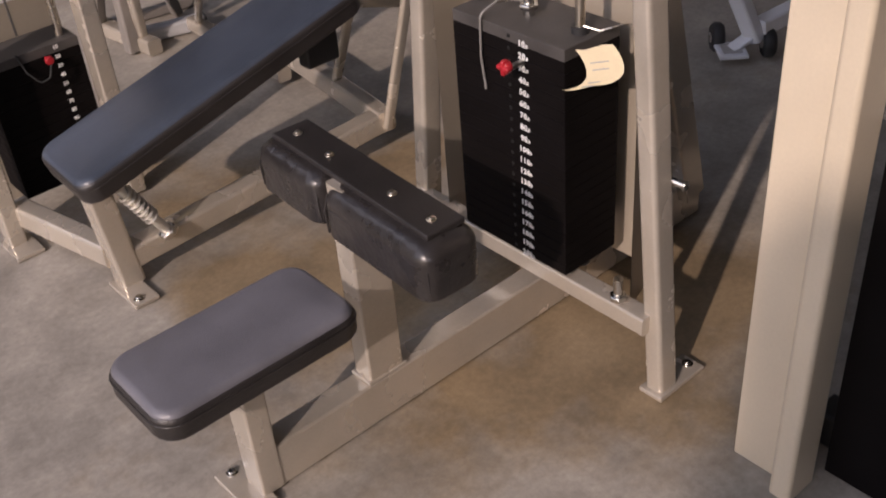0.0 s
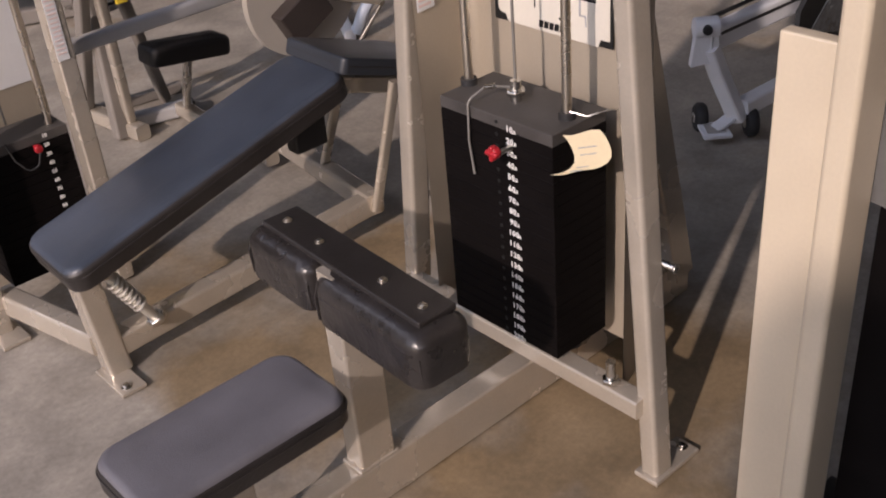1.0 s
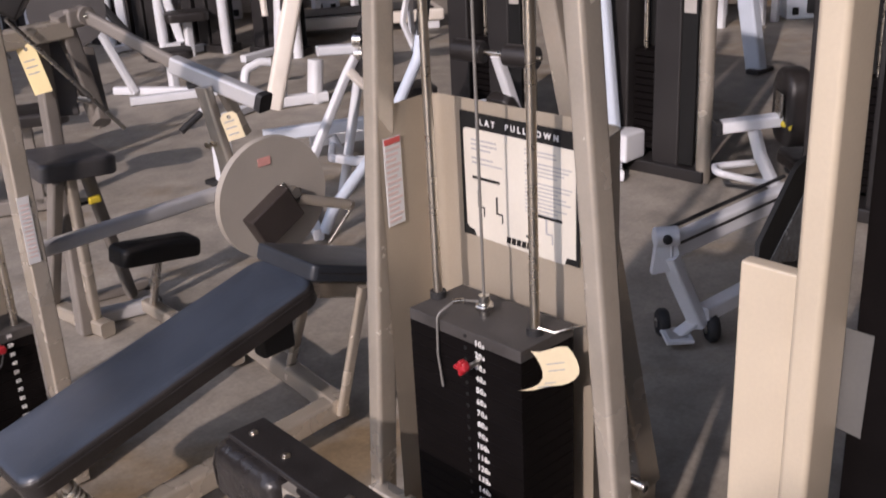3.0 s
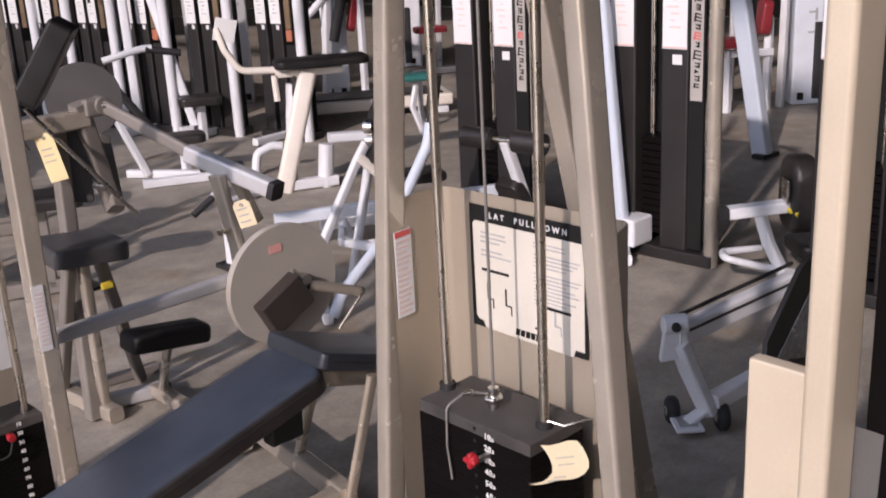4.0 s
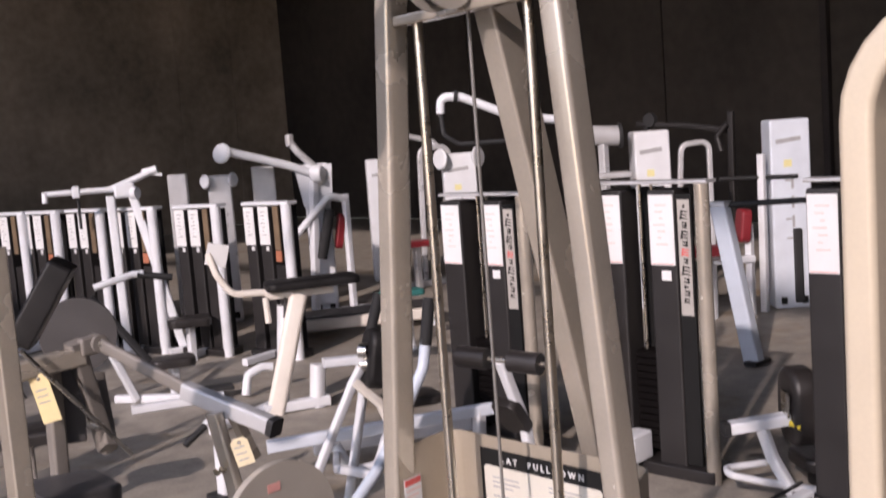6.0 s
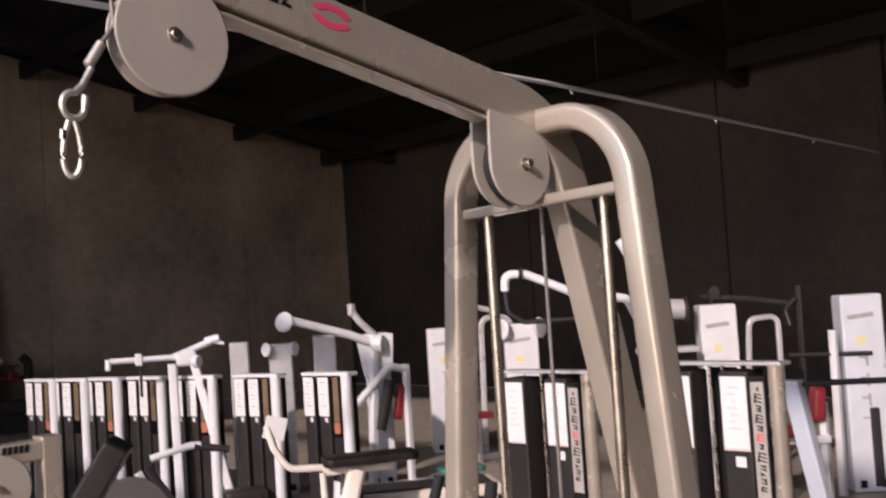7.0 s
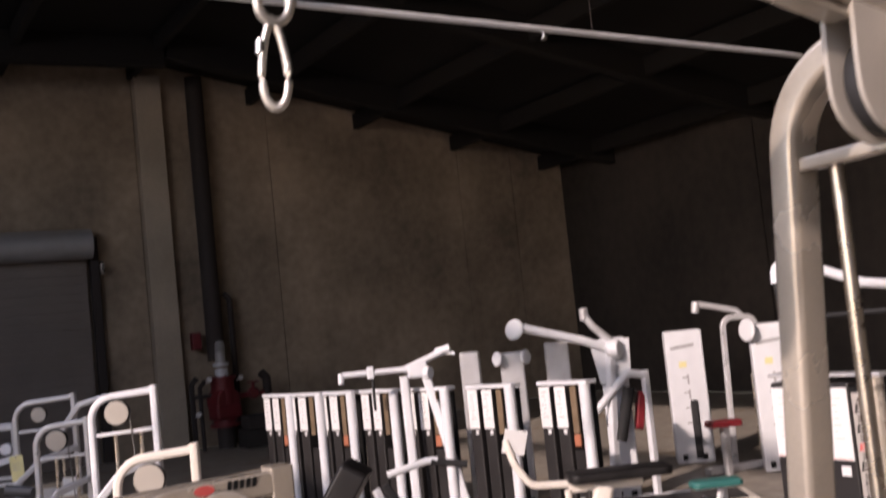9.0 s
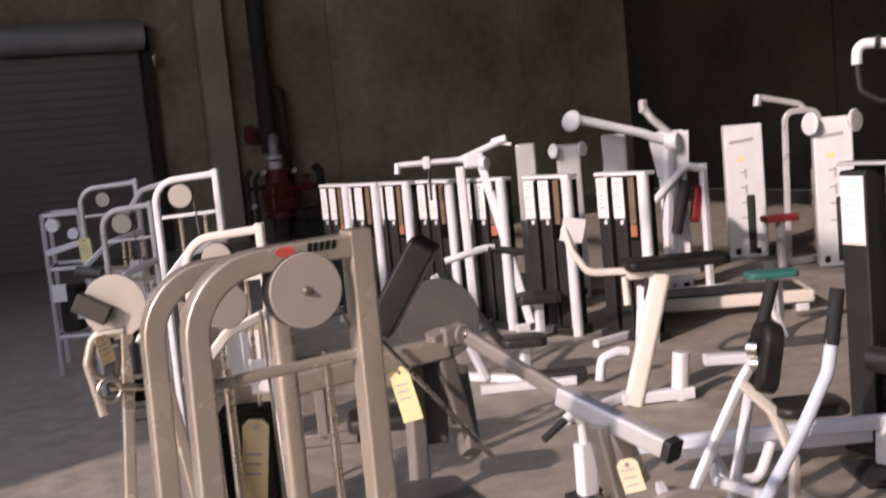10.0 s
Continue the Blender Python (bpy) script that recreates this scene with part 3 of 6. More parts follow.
            v.append(Vector((1.268, YC - 0.171, 0.712)) + right * (a + 0.066 * w) + Z * (0.006 * w - d - 0.003 * math.sin(6 * w)))
    for i in range(len(prof) - 1):
        for j in range(4):
            f.append([i * 5 + j, i * 5 + j + 1, (i + 1) * 5 + j + 1, (i + 1) * 5 + j])
    tag = part("paper_tag", (v, f), PAPER, m, "curled cream paper tag")
    for row in (2, 3, 5, 6):
        a, dd = prof[row]
        bar = []
        for e in (-0.0011, 0.0011):
            bar += [Vector((1.268, YC - 0.171, 0.712)) + right * (a - 0.0012 + 0.066 * w) + Z * (0.006 * w - dd + e) + Vector((-0.001, -0.001, 0)) for w in (0.18, 0.5, 0.8 - 0.06 * row)]
        part("tag_print", (bar, [[0, 1, 4, 3], [1, 2, 5, 4]]), GREY_INK, tag, smooth=0)
    part("wire", pipe([(1.325, YC - 0.130, 0.727), (1.340, YC - 0.165, 0.720), (1.372, YC - 0.190, 0.728), (1.392, YC - 0.196, 0.724)], 0.0015, 0, 6), STEEL, m)
    # shroud behind the stack
    plan = fillet([(1.292, 1.564, 0), (1.453, 1.582, 0), (1.4615, 1.105, 0), (1.33, 1.062, 0)], 0.03, 5)
    side = [Vector((p.x, p.y, 0.15)) for p in plan]
    v, f = [], []
    for z in (0.15, 1.092):
        for k, p in enumerate(plan):
            q = plan[min(k + 1, len(plan) - 1)] - plan[max(k - 1, 0)]
            nrm = Vector((q.y, -q.x, 0)).normalized() * 0.003
            v += [(p.x, p.y, z), (p.x - nrm.x, p.y - nrm.y, z)]
    k = len(plan)
    for i in range(k - 1):
        f += [[2 * i, 2 * i + 2, 2 * k + 2 * i + 2, 2 * k + 2 * i], [2 * i + 1, 2 * k + 2 * i + 1, 2 * k + 2 * i + 3, 2 * i + 3], [2 * k + 2 * i, 2 * k + 2 * i + 2, 2 * k + 2 * i + 3, 2 * k + 2 * i + 1]]
    part("shroud", (v, f), PANEL, m, "bent champagne sheet shroud")
    # instruction placard
    x = 1.4525
    pl = part("placard", box((x, 1.347, 0.9355), (0.003, 0.306, 0.264), 0.0012), INK, m, "black instruction placard")
    card = part("card", prism([(-0.116, -0.116), (0.118, -0.119), (0.124, -0.103), (0.146, -0.103), (0.146, 0.108), (0.140, 0.113), (-0.138, 0.113), (-0.144, 0.107), (-0.142, -0.092), (-0.136, -0.100), (-0.122, -0.102)], (x - 0.0022, 1.346, 0.921), -Y, Z, 0.0012), WARM_CARD, pl, smooth=0)
    part("heading", letters("LAT  PULLDOWN", 0.0170, (x - 0.0022, 1.342, 1.0445), -Y, Z, 1.68, 0.02), CARD, pl, smooth=0)["kind"] = "stuff"
    xi = x - 0.0032
    lines = [print_lines(1.468, 1.385, 1.012, 6, 0.0095, xi, 3), print_lines(1.325, 1.205, 1.016, 17, 0.0078, xi, 4)]
    part("print", joined(*lines), GREY_INK, pl, "small grey print", 0)["kind"] = "stuff"
    bars = [box((xi, 1.43, 0.933), (0.0008, 0.075, 0.006), 0), box((xi, 1.27, 0.888), (0.0008, 0.075, 0.006), 0), box((xi, 1.32, 0.838), (0.0008, 0.01, 0.005), 0)]
    for g in bars:
        part("heading_bar", g, INK, pl, smooth=0)
    for yy, zz in ((1.452, 0.885), (1.402, 0.880), (1.272, 0.868)):
        part("diagram", joined(box((xi, yy, zz + 0.004), (0.0008, 0.0045, 0.036), 0), box((xi, yy - 0.007, zz - 0.013), (0.0008, 0.017, 0.0035), 0), box((xi, yy - 0.0145, zz - 0.023), (0.0008, 0.003, 0.018), 0)), INK if yy > YC else GREY_INK, pl, smooth=0)
    part("maker_mark", joined(*[prism([(-0.006, -0.007), (0.005, -0.007), (0.007, 0.007), (-0.004, 0.007)], (xi, 1.372 - 0.0135 * k, 0.818), -Y, Z, 0.0008) for k in range(5)]), INK, pl, smooth=0)
    # warning label on the shroud's side
    u = Vector((0.161, 0.018, 0)).normalized()
    lab = part("warning_label", prism([(0.006, -0.092), (0.056, -0.092), (0.056, 0.092), (0.006, 0.092)], (1.292, 1.5605, 0.937), u, Z, 0.0012), CARD, m, "white warning label with red print")
    part("print", joined(*[prism([(0.010, -0.0028), (0.052 - 0.006 * (k % 3), -0.0028), (0.052 - 0.006 * (k % 3), 0.0028), (0.010, 0.0028)], Vector((1.292, 1.5595, 1.005 - 0.0115 * k)), u, Z, 0.0008) for k in range(14)]), PALE_INK, lab, smooth=0)["kind"] = "stuff"
    part("print", prism([(0.008, -0.006), (0.054, -0.006), (0.054, 0.006), (0.008, 0.006)], Vector((1.292, 1.5595, 1.021)), u, Z, 0.0008), RED_INK, lab, smooth=0)
    # base
    part("cross_member", tube([(1.287, leg_y(0.17, -1) + 0.004, 0.176), (1.287, leg_y(0.17, 1) - 0.004, 0.176)], 0.046, 0.042, (0, 0, 1), 0, 0.006), SILVER, m)
    for y in (YC - 0.128, YC + 0.132):
        part("rubber_bumper", pipe([(1.329, y, 0.196), (1.329, y, 0.216)], 0.022, 0, 16), RUBBER, m)
    part("base_tube", tube([(0.567, YC - 0.002, 0.056), (1.875, YC - 0.002, 0.056)], 0.058, 0.104, (0, 0, 1), 0, 0.006), SILVER, m)
    f = part("front_foot", box((0.548, YC + 0.012, 0.007), (0.06, 0.14, 0.012), 0.003), SILVER, m)
    part("foot_bolt", bolt((0.548, YC + 0.062, 0.013), Z, 0.008), STEEL, f)
    part("seat_post", tube([(0.584, YC - 0.002, 0.01), (0.584, YC - 0.002, 0.322)], 0.064, 0.05, (1, 0, 0), 0, 0.006), SILVER, m)
    part("pad_post", tube([(0.879, YC - 0.002, 0.10), (0.878, YC - 0.002, 0.558)], 0.052, 0.084, (1, 0, 0), 0, 0.006), SILVER, m)
    part("post_weld", joined(box((0.879, YC - 0.002, 0.112), (0.098, 0.060, 0.008), 0.003), bolt((0.838, YC - 0.002, 0.116), Z, 0.006, 0.004)), SILVER, m)
    part("seat_board", box((0.59, YC - 0.004, 0.321), (0.35, 0.17, 0.012), 0.003), RUBBER, m)
    part("seat", pad((0.590, YC - 0.004, 0.347), (0.405, 0.215, 0.052), None, 0.045, 0.014), VINYL, m, "black vinyl seat, sides darker than the top")
    # separate top carries the pale sheen as colour
    part("seat_top", pad((0.590, YC - 0.004, 0.360), (0.399, 0.209, 0.040), None, 0.043, 0.016), GREY_VINYL, m, "grey vinyl seat top with sheen in its colour")
    part("piping", seam((0.590, YC - 0.004, 0.350), (0.405, 0.215), None, 0.045, 0.006), VINYL, m)
    # thigh pads under their plate
    part("pad_plate", box((0.892, YC - 0.013, 0.563), (0.080, 0.474, 0.012), 0.003, turn(0, 0, -2.8)), VINYL, m, "black plate over the thigh pads")
    for y0, y1 in ((1.366, 1.576), (1.048, 1.350)):
        xe = 0.889 - 0.013 * (y0 < 1.2)
        thigh = part("thigh_pad", pad((xe, (y0 + y1) / 2, 0.507), (0.124, y1 - y0, 0.104), turn(0, 0, -2), 0.034, 0.032, 8), CREASED_VINYL, m, "creased black vinyl thigh pad")
        for ye in (y0, y1):
            k = 1 if ye == y0 else -1
            part("seam", joined(pipe([(xe - 0.050, ye + 0.020 * k, 0.546), (xe - 0.056, ye + 0.012 * k, 0.512), (xe - 0.053, ye + 0.012 * k, 0.464)], 0.0024, 0.01, 6), pipe([(xe - 0.046, ye + 0.012 * k, 0.538), (xe - 0.020, ye + 0.002 * k, 0.500), (xe - 0.026, ye + 0.003 * k, 0.462)], 0.0020, 0.01, 6)), VINYL, thigh)
        part("welt", pipe([(xe - 0.061, y0 + 0.03, 0.520), (xe - 0.058, y1 - 0.03, 0.520)], 0.0018, 0, 6), VINYL, thigh)
    for x, y in ((0.896, 1.513), (0.889, 1.404), (0.883, 1.218), (0.877, 1.11)):
        part("bolt", bolt((x, y, 0.569), Z, 0.0062, 0.004), CHROME, m)
    # pegs on the right leg and the belt adjuster near the crossing
    part("peg", joined(pipe([(1.335, leg_y(0.47, -1) + 0.012, 0.482), (1.345, leg_y(0.47, -1) - 0.040, 0.475)], 0.0075, 0, 12), disc((1.345, leg_y(0.47, -1) - 0.042, 0.475), (0.15, -1, -0.1), 0.010, 0.008, 12)), STEEL, m)
    part("adjuster", joined(pipe([(1.280, YC - 0.275, 0.19), (1.280, YC - 0.275, 0.252)], 0.010, 0, 10), disc((1.280, YC - 0.275, 0.207), Z, 0.018, 0.014, 6)), STEEL, m)
    return m


lat_pulldown()


# ---- prone leg curl beside it ----
def leg_curl():
    m = thing("leg_curl_machine", (1.0, 2.3, 0), "silver prone leg curl machine with a humped black bench", "gym machine")
    y = 2.12
    part("front_post", tube([(0.715, y, 0.01), (0.69, y, 0.32)], 0.062, 0.062, (1, 0, 0), 0, 0.01), SILVER, m)
    f = part("foot_plate", box((0.70, y - 0.045, 0.007), (0.065, 0.14, 0.012), 0.003), SILVER, m)
    part("foot_bolt", bolt((0.69, y - 0.092, 0.013), Z, 0.009), STEEL, f)
    part("base_tube", tube([(0.72, y, 0.075), (1.532, y + 0.022, 0.102)], 0.058, 0.062, (0, 0, 1), 0, 0.01), SILVER, m)
    part("base_tube", tube([(0.70, y + 0.02, 0.085), (0.620, 2.50, 0.085)], 0.055, 0.062, (0, 0, 1), 0, 0.01), SILVER, m)
    part("base_tube", tube([(1.538, y - 0.008, 0.106), (1.618, 2.76, 0.110)], 0.055, 0.062, (0, 0, 1), 0, 0.01), SILVER, m)
    part("rear_post", tube([(1.538, y - 0.01, 0.09), (1.580, y - 0.10, 0.49)], 0.020, 0.034, (1, 0, 0), 0, 0.01), SILVER, m)
    part("rear_post", tube([(1.566, 2.40, 0.09), (1.580, 2.23, 0.50)], 0.020, 0.034, (1, 0, 0), 0, 0.01), SILVER, m)
    part("pad_bracket", box((1.36, 2.13, 0.40), (0.10, 0.05, 0.10), 0.008), RUBBER, m)
    ang = math.degrees(math.atan2(0.214, 0.786))
    rot = turn(0, -ang, -1.4)
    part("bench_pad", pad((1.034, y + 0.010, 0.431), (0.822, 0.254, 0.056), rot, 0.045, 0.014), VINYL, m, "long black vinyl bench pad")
    # bluish sky sheen is painted on by this upper layer
    part("bench_top", pad(Vector((1.034, y + 0.010, 0.431)) + rot @ Vector((0, 0, 0.013)), (0.816, 0.248, 0.040), rot, 0.043, 0.016), BLUE_VINYL, m, "vinyl top of the bench with blue sheen in its colour")
    part("piping", seam((1.034, y + 0.010, 0.434), (0.822, 0.254), rot, 0.05, 0.006), VINYL, m)
    part("pad_board", box((1.06, y + 0.008, 0.396), (0.62, 0.15, 0.030), 0.006, rot), RUBBER, m)
    part("hip_pad", pad((1.572, y, 0.533), (0.345, 0.252, 0.043), turn(0, 19, 0), 0.018, 0.008), HIP_VINYL, m, "short vinyl hip pad sloping away, shade in its colour")
    part("piping", seam((1.572, y, 0.527), (0.345, 0.252), turn(0, 19, 0), 0.025, 0.006), VINYL, m)
    part("bench_rail", tube([(0.72, y, 0.310), (1.44, y, 0.505), (1.68, y, 0.425)], 0.05, 0.05, (0, 0, 1), 0.05, 0.01), SILVER, m)
    part("pivot_pin", pipe([(0.74, y - 0.03, 0.275), (0.828, y - 0.035, 0.110)], 0.013, 0, 12), ZINC, m, "bright chrome adjusting pin")
    along = Vector((0.47, 0, -0.88))
    coil = [Vector((0.747, y - 0.031, 0.262)) + along * (0.0155 * a / 6) + (Y * math.cos(a) + Vector((0.88, 0, 0.47)) * math.sin(a)) * 0.0175 for a in [0.42 * k for k in range(105)]]
    part("spring", sweep(coil, [(0.0042 * math.cos(a), 0.0042 * math.sin(a)) for a in (0, 1.05, 2.1, 3.14, 4.19, 5.24)], along), ZINC, m, "chrome coil spring")
    part("pin_nut", disc((0.826, y - 0.035, 0.113), along, 0.025, 0.018, 6), STEEL, m)
    # tower: a flat-topped arch with one rounded shoulder
    ty = 2.50
    arch = [(0.582, ty, 0.01), (0.613, ty, 1.468), (0.934, ty, 1.478)]
    t = part("tower_arch", tube(arch, 0.045, 0.055, (0, 1, 0), 0.13, 0.006, 9), SILVER, m)
    part("tower_post", tube([(0.930, ty, 0.01), (0.936, ty, 1.506)], 0.046, 0.058, (0, 1, 0), 0, 0.006), SILVER, m)
    part("foot_plate", box((0.585, ty - 0.03, 0.007), (0.075, 0.12, 0.012), 0.003), SILVER, m)
    part("guide_bar", tube([(0.596, ty + 0.005, 1.258), (0.935, ty + 0.005, 1.268)], 0.02, 0.020, (0, 0, 1), 0, 0.006), SILVER, m)
    part("second_arch", tube([(0.560, ty + 0.30, 0.01), (0.596, ty + 0.30, 1.43), (0.92, ty + 0.30, 1.44)], 0.045, 0.055, (0, 1, 0), 0.13, 0.006, 9), SILVER, m, "rear arch of the tower")
    part("second_post", tube([(0.86, ty + 0.30, 0.01), (0.86, ty + 0.30, 1.44)], 0.045, 0.055, (0, 1, 0), 0, 0.012), SILVER, m)
    for x0, zz in ((0.677, 1.27), (0.876, 1.27)):
        part("guide_rod", pipe([(x0, ty + 0.07, 0.15), (x0, ty + 0.07, zz)], 0.0092, 0, 12), CHROME, m, "chrome guide rod")
    part("pulley_cover", disc((0.815, ty - 0.035, 1.409), Y, 0.0705, 0.006), DISC, m, "round beige cover plate")
    w = part("pulley", disc((0.815, ty - 0.010, 1.409), Y, 0.072, 0.040), RUBBER, m)
    part("axle_bolt", bolt((0.815, ty - 0.039, 1.409), -Y, 0.006, 0.005), CHROME, w)
    part("pulley_cover", disc((0.742, ty + 0.27, 1.358), Y, 0.048, 0.006), DISC, m, "small beige cover plate")
    part("decal", prism([(0.019 * math.cos(k * 0.3142), 0.0095 * math.sin(k * 0.3142)) for k in range(20)], (0.785, ty - 0.0285, 1.484), X, Z, 0.001), RED_INK, t, smooth=0)
    part("decal", joined(*[prism([(-0.005, -0.008), (0.003, -0.008), (0.0055, 0.008), (-0.0025, 0.008)], (0.832 + 0.0120 * k, ty - 0.0285, 1.486), X, Z, 0.001) for k in range(5)]), INK, t, smooth=0)
    weight_stack(m, 0.655, 0.905, ty + 0.03, ty + 0.15, 0.47, 0.0252, 15, -2)
    part("selector_pin", joined(pipe([(0.812, ty + 0.035, 0.44), (0.812, ty + 0.012, 0.44)], 0.005, 0, 8), disc((0.812, ty + 0.008, 0.441), Y, 0.011, 0.014, 14)), RED, m, "red selector pin")
    part("lanyard", pipe([(0.812, ty + 0.004, 0.432), (0.800, ty + 0.002, 0.400), (0.775, ty + 0.006, 0.392), (0.752, ty + 0.020, 0.425), (0.742, ty + 0.030, 0.474)], 0.0024, 0.015, 8), RUBBER, m, "thin black lanyard")
    part("cable", joined(pipe([(0.735, ty + 0.0, 1.38), (0.775, ty + 0.08, 0.50)], 0.003, 0, 8), pipe([(0.89, ty - 0.0, 1.36), (1.02, ty + 0.12, 1.12)], 0.003, 0, 8)), CABLE, m)
    part("back_panel", box((0.765, ty + 0.19, 0.45), (0.33, 0.004, 0.86), 0.001), PANEL, m)
    lab = part("warning_label", box((0.923, ty - 0.031, 0.735), (0.03, 0.0015, 0.17), 0), CARD, m, "white warning label with red print")
    part("print", joined(*[box((0.923, ty - 0.0325, 0.80 - 0.011 * k), (0.022, 0.001, 0.004), 0) for k in range(13)]), PALE_INK, lab, smooth=0)
    lab = part("placard", box((0.805, ty + 0.186, 0.70), (0.20, 0.002, 0.30), 0), CARD, m, "white instruction placard")
    # lever arm and round cam with its counterweight
    part("cam_arm", tube([(0.950, ty + 0.07, 0.640), (1.62, ty + 0.165, 0.614)], 0.036, 0.040, (0, 0, 1), 0, 0.01), LIGHT_SILVER, m)
    out = [(0.196 * math.cos(radians(a)), 0.190 * math.sin(radians(a))) for a in range(0, 360, 8)]
    cam = part("cam_disc", prism(out, (1.729, 2.62, 0.569), X, Z, 0.026), DISC, m, "large beige cam disc")
    part("label", box((1.705, 2.6055, 0.69), (0.045, 0.0015, 0.026), 0), PINK_INK, cam, smooth=0)
    part("counterweight", box((1.703, 2.585, 0.520), (0.162, 0.06, 0.112), 0.006, turn(0, -28, 0)), BROWN_BLOCK, m, "black counterweight block")
    part("cam_hub", joined(pipe([(1.79, 2.64, 0.575), (1.79, 2.575, 0.575)], 0.018, 0, 12), bolt((1.765, 2.61, 0.60), -Y, 0.008)), STEEL, m)
    part("roller_arm", joined(pipe([(1.80, 2.59, 0.55), (1.98, 2.57, 0.485)], 0.017, 0, 12)), SILVER, m)
    part("roller_stop", joined(pipe([(2.0, 2.57, 0.475), (1.90, 2.58, 0.375)], 0.006, 0, 8), disc((1.99, 2.57, 0.483), (1, 0, -0.3), 0.016, 0.016, 12)), CHROME, m)
    part("ankle_pad", pad((1.385, 2.75, 0.472), (0.262, 0.11, 0.056), turn(0, 8, 0), 0.025, 0.018), JET_VINYL, m, "small black ankle pad")
    part("pad_stem", tube([(1.40, 2.77, 0.44), (1.60, 3.26, 0.06)], 0.026, 0.026, (1, 0, 0), 0, 0.008), SILVER, m)
    part("stem_foot", tube([(1.582, 2.70, 0.045), (1.605, 3.31, 0.045)], 0.05, 0.05, (0, 0, 1), 0, 0.01), SILVER, m)
    return m


leg_curl()


# ---- lever machine behind the leg curl ----
def lever_machine():
    m = thing("arm_curl_machine", (1.48, 3.34, 0), "grey seated lever machine with a slanted black pad", "gym machine")
    part("main_post", tube([(1.375, 3.345, 0.01), (1.402, 3.345, 1.03)], 0.050, 0.054, (0, 1, 0), 0, 0.01), DULL_SHADED_SILVER, m)
    part("post_panel", box((1.455, 3.36, 0.90), (0.10, 0.03, 0.26), 0.008, turn(0, 3, -20)), GREY_CAM, m, "dark grey gusset panel")
    part("top_beam", tube([(1.000, 3.325, 1.036), (1.495, 3.312, 1.058)], 0.058, 0.062, (0, 0, 1), 0, 0.01), SILVER, m)
    part("leg", tube([(1.473, 3.312, 1.105), (1.562, 3.345, 0.72)], 0.052, 0.060, (0, 1, 0), 0, 0.01), DULL_SHADED_SILVER, m)
    part("leg", tube([(1.613, 3.48, 0.944), (1.545, 3.300, 0.735)], 0.048, 0.055, (0, 1, 0), 0, 0.01), DULL_SHADED_SILVER, m)
    part("pivot_housing", joined(disc((1.540, 3.289, 1.092), Y, 0.030, 0.056, 24), box((1.510, 3.292, 1.088), (0.06, 0.04, 0.060), 0.01)), DULL_SHADED_SILVER, m)
    part("pivot_bolt", bolt((1.540, 3.258, 1.092), -Y, 0.009, 0.009), STEEL, m)
    part("lever", tube([(1.540, 3.280, 1.092), (1.648, 2.893, 0.946)], 0.024, 0.044, (0, 0, 1), 0, 0.01), DULL_SHADED_SILVER, m)
    lev = part("lever_sleeve", tube([(1.636, 2.933, 0.958), (1.727, 2.611, 0.869)], 0.046, 0.054, (0, 0, 1), 0, 0.01), LIGHT_SILVER, m, "bright silver telescoping sleeve")
    part("end_cap", tube([(1.725, 2.618, 0.871), (1.730, 2.598, 0.864)], 0.053, 0.057, (0, 0, 1), 0, 0.01), RUBBER, lev, "black end cap")
    part("cam_plate", disc((1.736, 3.838, 1.034), (-0.42, -0.9, 0), 0.140, 0.02), GREY_CAM, m, "grey cam disc with the pad's shade in its colour")
    part("arm_pad", pad((1.446, 3.45, 1.232), (0.300, 0.150, 0.080), turn(0, -57, -35), 0.02, 0.012), JET_VINYL, m, "slanted black vinyl arm pad")
    part("pad_plate", box((1.478, 3.455, 1.205), (0.22, 0.09, 0.012), 0.003, turn(0, -57, -35)), DULL_SHADED_SILVER, m)
    part("brace_rod", pipe([(1.277, 3.256, 1.124), (1.579, 3.211, 0.722)], 0.0075, 0, 8), STEEL, m)
    part("brace_clip", pipe([(1.50, 3.24, 0.83), (1.46, 3.26, 0.845)], 0.014, 0, 10), STEEL, m)
    part("seat", pad((1.342, 3.166, 0.676), (0.245, 0.25, 0.058), turn(0, 4, -6), 0.03, 0.014), LIT_VINYL, m, "black vinyl seat with its lit tone put into the colour")
    part("seat_plate", box((1.345, 3.17, 0.640), (0.16, 0.17, 0.012), 0.003, turn(0, 4, -6)), RUBBER, m)
    part("seat_leg", tube([(1.30, 3.17, 0.625), (1.375, 3.60, 0.02)], 0.040, 0.044, (0, 1, 0), 0, 0.01), DULL_SHADED_SILVER, m)
    part("seat_leg", tube([(1.345, 3.17, 0.625), (1.418, 3.34, 0.02)], 0.034, 0.040, (0, 1, 0), 0, 0.01), SILVER, m)
    part("seat_leg", tube([(1.405, 3.18, 0.625), (1.640, 3.50, 0.02)], 0.038, 0.042, (0, 1, 0), 0, 0.01), DULL_SHADED_SILVER, m)
    pin = part("adjusting_pin", pipe([(1.375, 3.20, 0.515), (1.412, 3.19, 0.520)], 0.006, 0, 8), RUBBER, m)
    part("pin_tip", box((1.422, 3.188, 0.523), (0.042, 0.02, 0.024), 0.005), YELLOW, pin, "yellow plastic tip")
    part("base_tube", tube([(1.375, 3.68, 0.03), (1.420, 3.26, 0.03)], 0.055, 0.055, (0, 0, 1), 0, 0.01), SILVER, m)
    part("base_tube", tube([(1.430, 3.39, 0.03), (1.660, 3.33, 0.03)], 0.055, 0.050, (0, 0, 1), 0, 0.01), LIGHT_SILVER, m)
